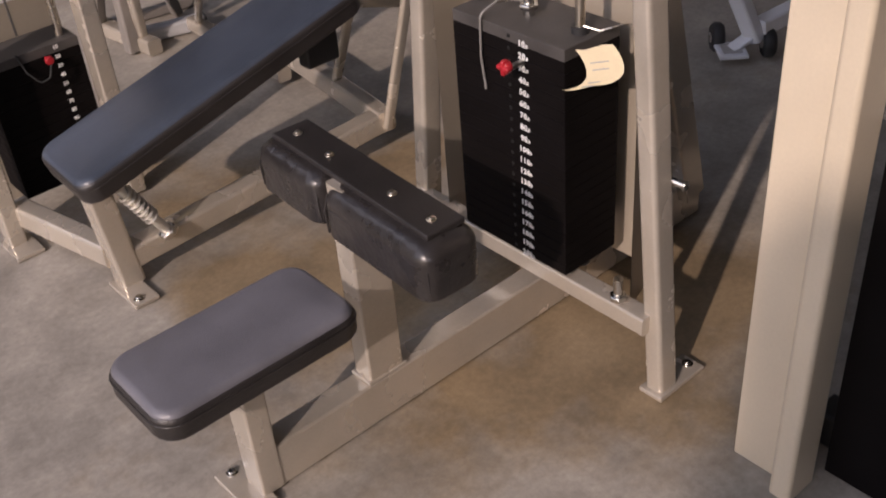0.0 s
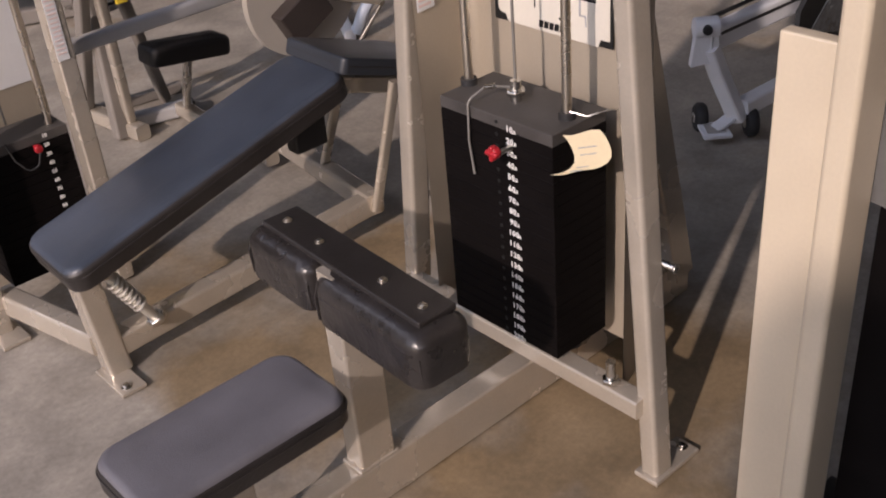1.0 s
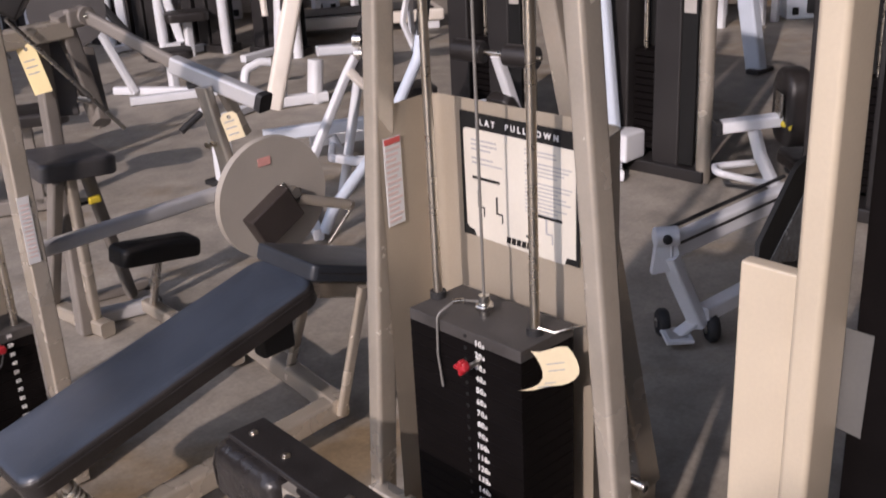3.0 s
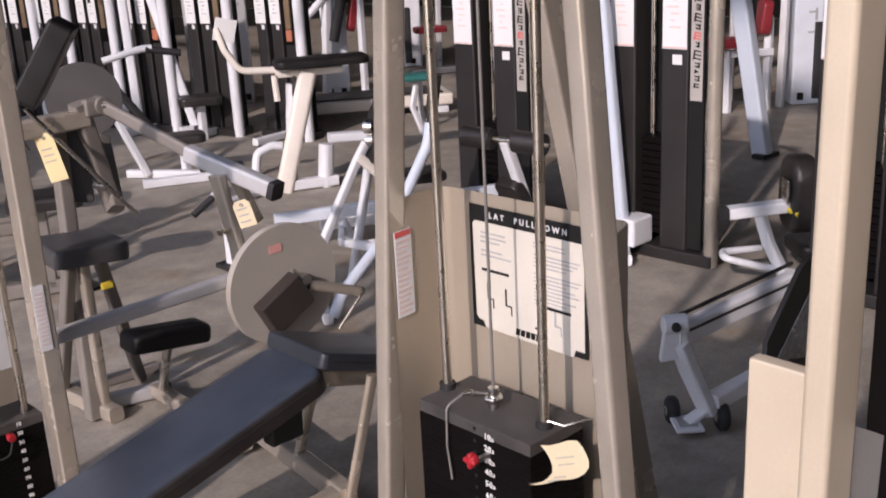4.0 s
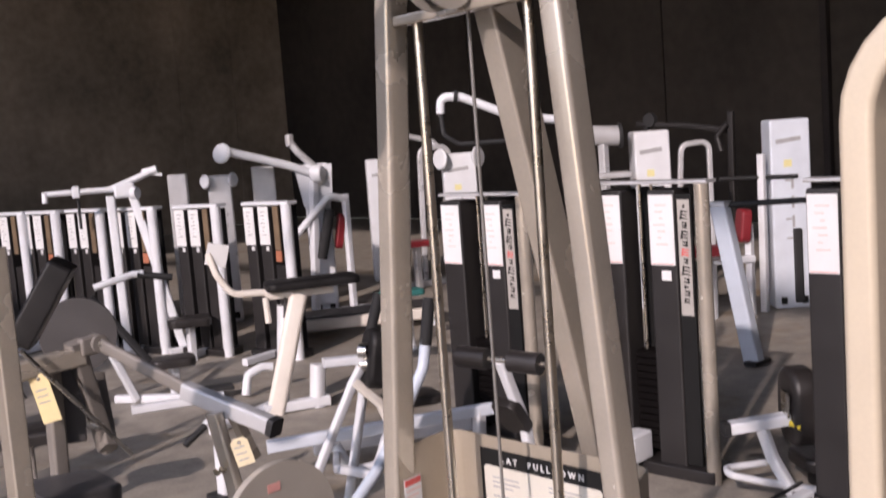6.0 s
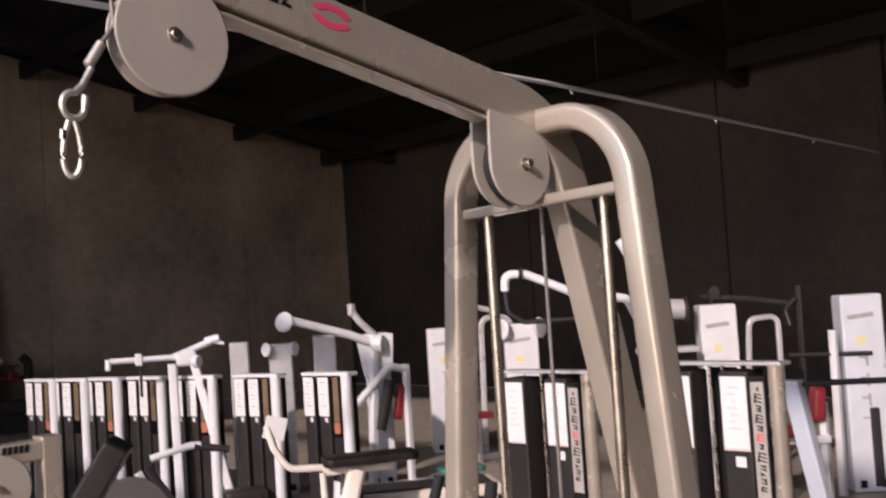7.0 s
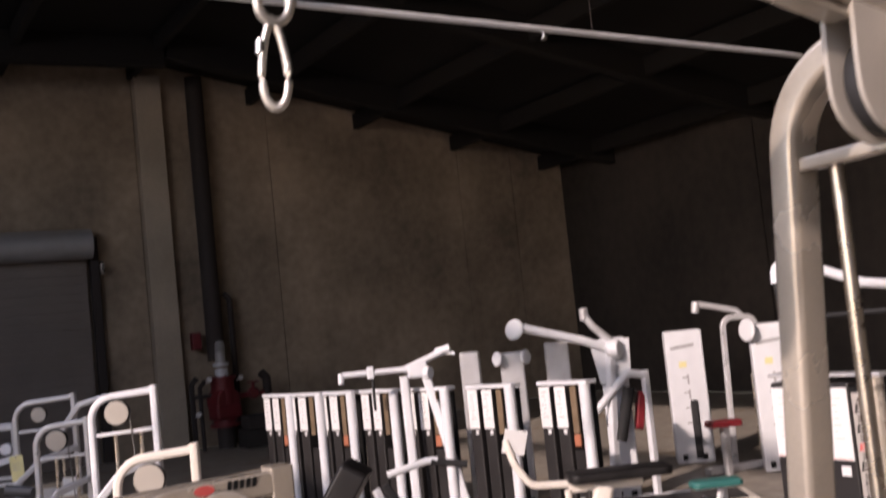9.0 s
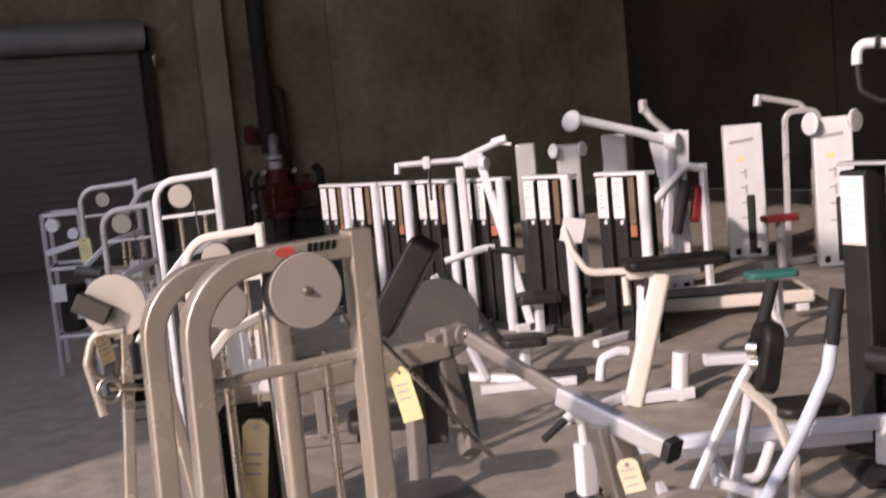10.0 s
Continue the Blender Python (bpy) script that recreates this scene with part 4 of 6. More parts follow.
    part("base_tube", tube([(1.40, 3.60, 0.022), (1.735, 3.55, 0.022)], 0.035, 0.040, (0, 0, 1), 0, 0.008), DULL_SHADED_SILVER, m)
    part("base_cap", box((1.660, 3.33, 0.03), (0.010, 0.057, 0.052), 0.003, turn(0, 0, -14)), RUBBER, m)
    part("fork", tube([(1.642, 2.79, 0.905), (1.672, 2.765, 0.68), (1.70, 2.77, 0.42)], 0.030, 0.066, (0, 1, 0), 0.04, 0.01), SILVER, m)
    part("strut", tube([(1.700, 2.78, 0.894), (1.774, 2.80, 0.735)], 0.030, 0.048, (0, 1, 0), 0, 0.008), SILVER, m)
    part("chain", joined(*[disc((1.612 + 0.010 * k, 2.765, 0.735 - 0.006 * (k % 2)), (0.3, -1, 0.4 * (-1) ** k), 0.010, 0.006, 12) for k in range(4)]), CHROME, m, "short bright chain")
    return m


lever_machine()


def hang_tag(name, centre, size, rx, ry, rz, material, label):
    t = thing(name, centre, label, "tag")
    c = Vector(centre)
    w, h = size
    out = [(-w / 2, -h / 2), (w / 2, -h / 2), (w / 2, h / 2 - 0.012), (w / 2 - 0.012, h / 2), (-w / 2 + 0.012, h / 2), (-w / 2, h / 2 - 0.012)]
    rot = turn(rx, ry, rz)
    part("tag_card", prism(out, c, rot @ X, rot @ Z, 0.0012), material, t)
    part("tag_eyelet", disc(c + rot @ Vector((0, -0.002, h / 2 - 0.014)), rot @ Y, 0.006, 0.002, 14, 0.0005), STEEL, t)
    part("tag_print", joined(*[prism([(-w * 0.36, -0.002), (w * 0.25, -0.002), (w * 0.25, 0.002), (-w * 0.36, 0.002)], c + rot @ Vector((0, -0.0012, h * 0.18 - 0.02 * k)), rot @ X, rot @ Z, 0.0006) for k in range(3)]), GREY_INK, t, smooth=0)
    return t


hang_tag("price_tag", (1.345, 3.280, 0.955), (0.058, 0.158), 0, -12, -38, MANILA, "manila price tag tied to the lever machine's beam")
hang_tag("price_tag", (1.672, 2.704, 0.792), (0.054, 0.086), 0, -14, -44, PAPER, "cream price tag hanging under the lever")
hang_tag("price_tag", (0.708, 2.57, 1.06), (0.05, 0.22), 6, 8, -22, MANILA, "long manila tag hanging inside the leg curl tower")


# a loose foot lever with a black grip, standing on the floor behind the lever machine
lever = thing("foot_lever", (2.56, 4.44, 0), "short black-gripped lever rising from the concrete floor", "lever")
part("grip", pipe([(2.568, 4.40, 0.387), (2.452, 4.41, 0.318)], 0.017, 0, 10), RUBBER, lever, "black rubber grip")
part("neck", pipe([(2.565, 4.40, 0.385), (2.60, 4.40, 0.405), (2.650, 4.41, 0.36), (2.665, 4.42, 0.25)], 0.021, 0.03, 12), WHITE, lever, "white goose neck")
part("stem", tube([(2.665, 4.42, 0.26), (2.67, 4.43, 0.0)], 0.085, 0.070, (0, 1, 0), 0, 0.015), WHITE, lever, "white stem")
part("foot", box((2.67, 4.43, 0.012), (0.16, 0.14, 0.024), 0.004), RUBBER, lever)


def plates(parent, centre, size, pitch, count):
    """Alike weight plates on one shared mesh."""
    first = part("weight_plate", box(centre, size, 0.003, None, 1), PLATE, parent, smooth=30)
    for k in range(1, count):
        o = new("weight_plate", first.data)
        o.parent = parent
        o.location = (0, 0, pitch * k)


# ---- cream machine standing close beside the pulldown ----
def cream_machine():
    m = thing("cable_machine", (1.4, 0.55, 0), "cream-painted weight machine with a black stack beside the pulldown", "gym machine")
    part("side_cover", box((1.283, 0.700, 0.498), (0.028, 0.100, 0.994), 0.004), CREAM, m, "cream sheet cover beside the upright")
    part("arch", tube([(1.275, 0.628, 0.0), (1.285, 0.628, 1.80), (1.285, 0.02, 1.80), (1.275, 0.02, 0.0)], 0.044, 0.085, (1, 0, 0), 0.13, 0.010), CREAM, m)
    part("base_tube", tube([(1.42, -0.02, 0.05), (1.42, 0.66, 0.05)], 0.07, 0.08, (0, 0, 1), 0, 0.012), CHARCOAL, m)
    # added black sheet stands for the deep shade before the stack
    part("shade_sheet", box((1.335, 0.31, 0.72), (0.012, 0.575, 1.40), 0.003), PLATE, m, "black sheet added for the shade round the stack")
    plates(m, (1.40, 0.33, 0.17), (0.13, 0.44, 0.0275), 0.030, 20)
    part("back_shroud", box((1.50, 0.33, 0.80), (0.01, 0.60, 1.50), 0.002), CHARCOAL, m)
    for y in (0.21, 0.45):
        part("guide_rod", pipe([(1.37, y, 0.1), (1.30, y, 1.79)], 0.0095, 0, 12), CHROME, m, "chrome guide rod")
    board = part("placard_board", prism([(0.008, 0.94), (0.008, 1.012), (0.097, 1.101), (0.125, 1.112), (0.22, 1.12), (0.22, 0.90)], (1.292, 0.742, 0), X, Z, 0.008), INK, m, "black placard board set at a slant")
    part("card", prism([(0.035, 0.975), (0.125, 1.056), (0.20, 1.062), (0.20, 0.93)], (1.292, 0.7365, 0), X, Z, 0.002), SMOKED, board, smooth=0)
    t = part("paper_tag", prism([(-0.026, -0.078), (0.016, -0.086), (0.020, 0.080), (-0.024, 0.084)], (1.326, 0.590, 0.828), Vector((0.12, -0.99, 0.0)), Z, 0.001), GREY_PAPER, m, "grey paper sheet")
    return m


cream_machine()


# ---- rolling rail bench and the low seat behind it ----
def rail_bench():
    m = thing("rail_bench", (2.62, 1.74, 0), "white tubular rail bench on small black castors", "gym bench")
    part("front_hub", joined(disc((2.60, 1.78, 0.377), (0.75, -0.62, 0), 0.032, 0.075, 20), prism([(-0.045, -0.10), (0.04, -0.09), (0.035, 0.02), (0.015, 0.045), (-0.03, 0.03)], (2.60, 1.78, 0.357), Vector((0.77, -0.64, 0)), Z, 0.03)), WHITE, m, "white bearing bracket")
    part("bearing", disc((2.580, 1.762, 0.379), (0.65, 0.70, 0), 0.015, 0.03, 16), RUBBER, m)
    part("rail", tube([(2.60, 1.78, 0.335), (3.28, 1.74, 0.345)], 0.05, 0.075, (0, 0, 1), 0, 0.01), WHITE, m)
    part("slide_bar", pipe([(2.60, 1.79, 0.394), (3.28, 1.76, 0.402)], 0.007, 0, 12), RUBBER, m, "black slide bar")
    part("rail_groove", tube([(2.64, 1.752, 0.350), (3.26, 1.714, 0.358)], 0.003, 0.010, (0, 0, 1), 0, 0.001), CHARCOAL, m, "dark groove along the rail")
    part("front_leg", tube([(2.61, 1.77, 0.31), (2.640, 1.752, 0.22), (2.692, 1.705, 0.06)], 0.056, 0.046, (1, 0, 0), 0.03, 0.01), WHITE, m)
    part("tongue", tube([(2.680, 1.715, 0.075), (2.622, 1.742, 0.040)], 0.05, 0.014, (0, 0, 1), 0, 0.004), WHITE, m)
    part("lower_tube", tube([(2.70, 1.70, 0.10), (3.32, 1.60, 0.16)], 0.055, 0.055, (0, 0, 1), 0, 0.01), WHITE, m)
    part("foot_plate", box((2.622, 1.742, 0.036), (0.090, 0.105, 0.014), 0.004, turn(0, 0, -42)), WHITE, m)
    part("plate_tread", box((2.622, 1.742, 0.0445), (0.060, 0.070, 0.003), 0.001, turn(0, 0, -42)), ROLLER_BOX, m, "worn grey tread")
    for dx, dy in ((0.006, 0.112), (0.072, -0.034)):
        c = part("castor", disc((2.65 + dx, 1.71 + dy, 0.048), (0.72, -0.69, 0), 0.047, 0.040, 24, 0.010), RUBBER, m, "black rubber castor")
        part("castor_hub", disc((2.65 + dx, 1.71 + dy, 0.048), (0.72, -0.69, 0), 0.018, 0.046, 16), STEEL, c)
    part("rear_leg", tube([(3.28, 1.73, 0.34), (3.34, 1.66, 0.02)], 0.05, 0.05, (1, 0, 0), 0, 0.01), WHITE, m)
    return m


rail_bench()


def low_seat():
    m = thing("rowing_seat", (4.02, 2.22, 0), "white-framed rower seat with a thick black back pad", "gym seat")
    part("back_pad", pad((4.16, 2.22, 0.40), (0.34, 0.25, 0.10), turn(0, -90, -44), 0.10, 0.03), VINYL, m, "thick black oval pad")
    part("bracket", tube([(3.90, 2.41, 0.335), (4.10, 2.23, 0.355)], 0.075, 0.05, (0, 0, 1), 0, 0.008), WHITE, m)
    part("end_cap", tube([(3.885, 2.424, 0.334), (3.905, 2.405, 0.335)], 0.080, 0.056, (0, 0, 1), 0, 0.008), RUBBER, m)
    part("pad_plate", box((4.085, 2.235, 0.425), (0.012, 0.085, 0.11), 0.003, turn(0, 0, -44)), STEEL, m, "bright steel plate")
    part("knob", joined(pipe([(4.08, 2.21, 0.345), (4.06, 2.15, 0.335)], 0.016, 0, 10)), YELLOW, m, "yellow-tipped knob")
    part("post", tube([(4.01, 2.31, 0.33), (4.02, 2.27, 0.20), (4.06, 2.19, 0.02)], 0.05, 0.045, (1, 0, 0), 0.06, 0.012), WHITE, m)
    part("foot_loop", pipe([(4.14, 2.12, 0.045), (3.97, 2.28, 0.10), (3.86, 2.39, 0.145), (3.93, 2.44, 0.145), (4.12, 2.36, 0.13)], 0.016, 0.03, 10), WHITE, m)
    part("wheel", disc((4.04, 2.18, 0.03), (0.7, -0.7, 0), 0.028, 0.03, 18), RUBBER, m)
    part("seat_pad", pad((4.34, 2.14, 0.14), (0.36, 0.26, 0.06), turn(0, 0, -40), 0.05, 0.02), VINYL, m, "low black seat pad")
    part("seat_foot", box((4.34, 2.14, 0.055), (0.2, 0.16, 0.11), 0.01, turn(0, 0, -40)), DARK, m)
    return m


low_seat()


# ---- weight towers with placards, standing in a row ----
def small_tower():
    """Built round the origin: the front looks along -y and the round post stands at x = 0."""
    m = thing("weight_tower", (0, 0, 0), "charcoal twin-column weight tower with white placards and a silver post", "gym machine", "row of weight towers")
    h = 1.375
    part("round_post", pipe([(0, 0.0, 0), (0, 0.0, h)], 0.034, 0, 18), SILVER, m, "champagne-silver round post")
    for x0 in (-0.49, -0.205):
        part("column_cover", box((x0, 0.06, h / 2 - 0.01), (0.145, 0.14, h - 0.03), 0.012), CHARCOAL, m, "charcoal column cover")
        p = part("placard", box((x0, -0.0125, 1.165), (0.128, 0.003, 0.325), 0.001), CARD, m, "white instruction placard")
        part("placard_print", joined(*[box((x0 - 0.012 * (k % 2), -0.0145, 1.28 - 0.03 * k), (0.06 - 0.02 * (k % 3), 0.001, 0.008), 0) for k in range(7)]), PALE_INK, p, smooth=0)["kind"] = "stuff"
        part("placard_foot", box((x0, -0.0145, 1.009), (0.12, 0.001, 0.004), 0), PINK_INK, p, smooth=0)
    part("small_label", box((-0.19, -0.0125, 0.955), (0.05, 0.003, 0.045), 0.001), CARD, m, "small white label")
    part("top_beam", tube([(-0.57, 0.035, h + 0.008), (0.03, 0.035, h + 0.008)], 0.09, 0.016, (0, 0, 1), 0, 0.005), LIGHT_SILVER, m)
    strip = part("side_strip", box((-0.088, -0.002, 0.70), (0.078, 0.02, 1.26), 0.003), INK, m, "black strip with a lettered band")
    band = part("strip_band", box((-0.088, -0.0135, 1.04), (0.062, 0.002, 0.53), 0.001), BAND, strip, smooth=0)
    z = 1.285
    for k, (w, h2) in enumerate(((0.012, 0.02), (0.040, 0.05), (0.030, 0.034), (0.040, 0.045), (0.034, 0.03), (0.040, 0.04), (0.026, 0.03), (0.046, 0.052), (0.034, 0.03), (0.022, 0.02), (0.034, 0.032), (0.030, 0.026))):
        z -= h2 * 0.5
        lean = turn(0, 10, 0)
        strokes = [box((-0.088 + 0.10 * w, -0.0152, z + e * h2), (w * 0.8, 0.0012, 0.0062), 0, lean) for e in ((-0.32, 0.0, 0.32) if h2 > 0.032 else (-0.25, 0.25) if h2 > 0.025 else (0.0,))]
        strokes.append(box((-0.088 - (0.30 if k % 2 else -0.34) * w, -0.0152, z), (0.0085, 0.0012, h2 * 0.86), 0, lean))
        part("strip_mark", joined(*strokes), RED_INK if k == 5 else INK, band, smooth=0)
        z -= h2 * 0.5 + 0.004
    for x0 in (-0.38, -0.315):
        part("guide_rod", pipe([(x0, 0.09, 0.1), (x0, 0.09, h)], 0.008, 0, 10), CHROME, m, "chrome guide rod")
    plates(m, (-0.347, 0.085, 0.12), (0.125, 0.11, 0.030), 0.034, 14)
    part("back_cover", box((-0.347, 0.15, h / 2), (0.14, 0.008, h - 0.04), 0.002), INK, m)
    part("base", box((-0.28, 0.06, 0.03), (0.60, 0.20, 0.06), 0.008), CHARCOAL, m)
    return m


unit = small_tower()
unit.matrix_basis = pose(4.085, 2.597, 0, 0, 0, -88)
# one copy is placed and flattened slightly to fit the camera's view
low = copy_thing(unit, pose(4.0, 3.578, 0, 0, 0, -88))
low.scale = (1.0, 1.0, 0.972)
copy_thing(unit, pose(4.07, 1.53, 0, 0, 0, -88))


def row_tower(sticker):
    """A slimmer tower of the far row: two placards, a brown panel and a white post at x = 0."""
    m = thing("weight_tower", (0, 0, 0), "dark weight tower with placards, " + ("orange label" if sticker else "brown panel") + " and white post", "gym machine", "row of weight towers")
    h = 1.215
    part("round_post", pipe([(0, 0, 0), (0, 0, h)], 0.042, 0, 18), WHITE, m, "white round post")
    for x0 in (-0.405, -0.245):
        part("column_cover", box((x0, 0.06, h / 2 - 0.01), (0.115, 0.13, h - 0.03), 0.012), CHARCOAL, m, "charcoal column cover")
        p = part("placard", box((x0, -0.0075, 1.05), (0.110, 0.003, 0.30), 0.001), CARD, m, "white instruction placard")
        part("placard_print", joined(*[box((x0 - 0.01 * (k % 2), -0.0095, 1.16 - 0.03 * k), (0.05 - 0.015 * (k % 3), 0.001, 0.007), 0) for k in range(7)]), GREY_INK, p, smooth=0)["kind"] = "stuff"
        part("small_label", box((x0 + 0.02, -0.0075, 0.872), (0.03, 0.003, 0.035), 0.001), CARD, m)
    part("wood_panel", box((-0.115, 0.0, 1.03), (0.055, 0.02, 0.34), 0.004), WOOD, m, "brown panel")
    if sticker:
        part("orange_label", box((-0.115, -0.0, 0.81), (0.06, 0.016, 0.085), 0.003), ORANGE, m, "orange label")
    part("lower_panel", box((-0.115, 0.02, 0.40), (0.10, 0.03, 0.68), 0.004), CHARCOAL, m)
    part("top_beam", tube([(-0.47, 0.04, h + 0.01), (0.03, 0.04, h + 0.01)], 0.11, 0.026, (0, 0, 1), 0, 0.006), WHITE, m)
    part("back_cover", box((-0.25, 0.14, h / 2), (0.44, 0.01, h - 0.04), 0.002), INK, m)
    part("base", box((-0.24, 0.06, 0.03), (0.50, 0.2, 0.06), 0.008), CHARCOAL, m)
    part("floor_tube", tube([(-0.25, -0.34, 0.035), (-0.25, 0.0, 0.035)], 0.06, 0.055, (0, 0, 1), 0, 0.01), WHITE, m)
    return m


units = [row_tower(True), row_tower(False)]
ROW = [6.68, 7.34, 7.98, 8.54, 9.05, 9.45, 9.85]
for k, y in enumerate(ROW):
    p = pose(4.8 - 0.3164 * (y - 6.7), y, 0, 0, 0, -80 + 3 * (k % 3))
    if k < 2:
        units[k].matrix_basis = p
    else:
        copy_thing(units[k % 2], p)


# ---- tall white cabinets and grey boxes behind the row ----
def cabinet(name, x, y, w, d, h, rz, material, label, marks=True, knob=False):
    m = thing(name, (0, 0, 0), label, "weight cabinet", "tall cabinets behind the row")
    part("body", box((0, d / 2, h / 2), (w, d, h), 0.02), material, m)
    for fx in (-0.28, 0.24):
        part("foot_hole", box((w * fx, -0.003, 0.07), (0.05, 0.01, 0.06), 0.002), INK, m, "small black foot opening")
    if marks:
        part("heading", box((-w * 0.05, -0.002, h - 0.17), (w * 0.62, 0.003, 0.035), 0, turn(0, -6, 0)), GREY_INK, m, smooth=0)
        part("yellow_label", box((-w * 0.08, -0.002, h - 0.36), (w * 0.20, 0.003, 0.06), 0), PALE_YELLOW, m, smooth=0)
        for k in range(4):
            part("figure", joined(box((w * 0.02, -0.002, h - 0.52 - 0.16 * k), (0.02, 0.003, 0.10), 0), box((w * 0.02 - 0.03, -0.002, h - 0.50 - 0.16 * k), (0.06, 0.003, 0.016), 0)), GREY_INK, m, smooth=0)
        part("slot", box((w * 0.10, -0.01, 0.36), (0.075, 0.03, 0.62), 0.012), RUBBER, m, "black slot cover")
    if knob:
        for s in (-1, 1):
            part("shoulder_pad", disc((s * (w / 2 + 0.02), -0.03, h - 0.05), (1.3 * s, -1, 0.1), 0.31 * w, 0.05, 24, 0.02), WHITE, m, "white rounded pad")
    m.matrix_basis = pose(x, y, 0, 0, 0, rz)
    return m


cabinet("weight_cabinet", 8.02, 9.15, 0.40, 0.30, 1.41, -38, WHITE, "tall white weight cabinet with faint printed figures")
cabinet("weight_cabinet", 8.03, 7.95, 0.36, 0.30, 1.43, -42, WHITE, "tall white weight cabinet with rounded shoulder pads", True, True)
cabinet("weight_cabinet", 8.12, 4.24, 0.33, 0.26, 1.57, -46, COOL_WHITE, "tall bluish-white weight cabinet with exercise figures near the side wall")
cabinet("weight_cabinet", 7.67, 5.27, 0.31, 0.28, 1.55, -44, WHITE, "white weight cabinet with a yellow label")
cabinet("weight_cabinet", 6.22, 8.10, 0.24, 0.24, 1.46, -38, WHITE, "narrow white weight cabinet behind the press arms", False)
cabinet("weight_cabinet", 5.18, 8.86, 0.18, 0.2, 1.46, -34, LIGHT_SILVER, "slim grey weight cabinet", False)
cabinet("weight_cabinet", 5.52, 8.68, 0.22, 0.2, 1.42, -34, LIGHT_SILVER, "slim grey weight cabinet with rounded ears", False, True)
cabinet("weight_cabinet", 5.90, 8.50, 0.22, 0.2, 1.47, -34, LIGHT_SILVER, "slim grey weight cabinet", False)


# ---- white arm machine on a slanted post ----
def preacher_machine():
    m = thing("preacher_curl_machine", (3.8, 5.5, 0), "white arm curl machine with slanted post and black pad", "gym machine")
    part("slanted_post", tube([(3.712, 5.485, 0.0), (3.954, 5.457, 0.731)], 0.115, 0.095, (0.6, 0.8, 0), 0, 0.03), WARM_WHITE, m)
    part("rear_post", tube([(3.84, 5.575, 0.0), (3.879, 5.532, 0.665)], 0.066, 0.066, (1, 0, 0), 0, 0.02), WHITE, m)
    part("top_beam", tube([(3.785, 5.570, 0.735), (4.161, 5.373, 0.735)], 0.066, 0.047, (0, 0, 1), 0, 0.01), WARM_WHITE, m)
    part("arm_pad", pad((4.048, 5.438, 0.796), (0.60, 0.245, 0.050), turn(0, 0, -27), 0.06, 0.02), JET_VINYL, m, "flat black vinyl arm pad")
    part("curved_arm", tube([(3.822, 5.551, 0.759), (3.597, 5.664, 0.773), (3.531, 5.711, 0.90), (3.503, 5.739, 1.041)], 0.056, 0.042, (0, 0, 1), 0.085, 0.015), WARM_WHITE, m)
    part("placard", box((3.54, 5.702, 1.027), (0.132, 0.006, 0.141), 0.002, turn(8, 14, -27)), CARD, m, "white instruction card")
    part("grip", pipe([(3.766, 5.551, 0.731), (3.766, 5.542, 0.571)], 0.021, 0, 12), WARM_WHITE, m)
    part("dark_link", tube([(3.879, 5.514, 0.740), (3.869, 5.495, 0.590)], 0.047, 0.028, (1, 0, 0), 0, 0.008), CHARCOAL, m)
    part("front_stub", tube([(3.971, 5.39, 0.0), (4.001, 5.385, 0.275)], 0.094, 0.085, (1, 0, 0), 0, 0.03), WHITE, m)
    part("base_tube", tube([(3.660, 5.51, 0.04), (4.040, 5.35, 0.04)], 0.075, 0.066, (0, 0, 1), 0, 0.012), WHITE, m)
    part("base_tube", tube([(3.22, 5.43, 0.03), (3.81, 5.62, 0.03)], 0.056, 0.05, (0, 0, 1), 0, 0.012), WHITE, m)
    return m


preacher_machine()


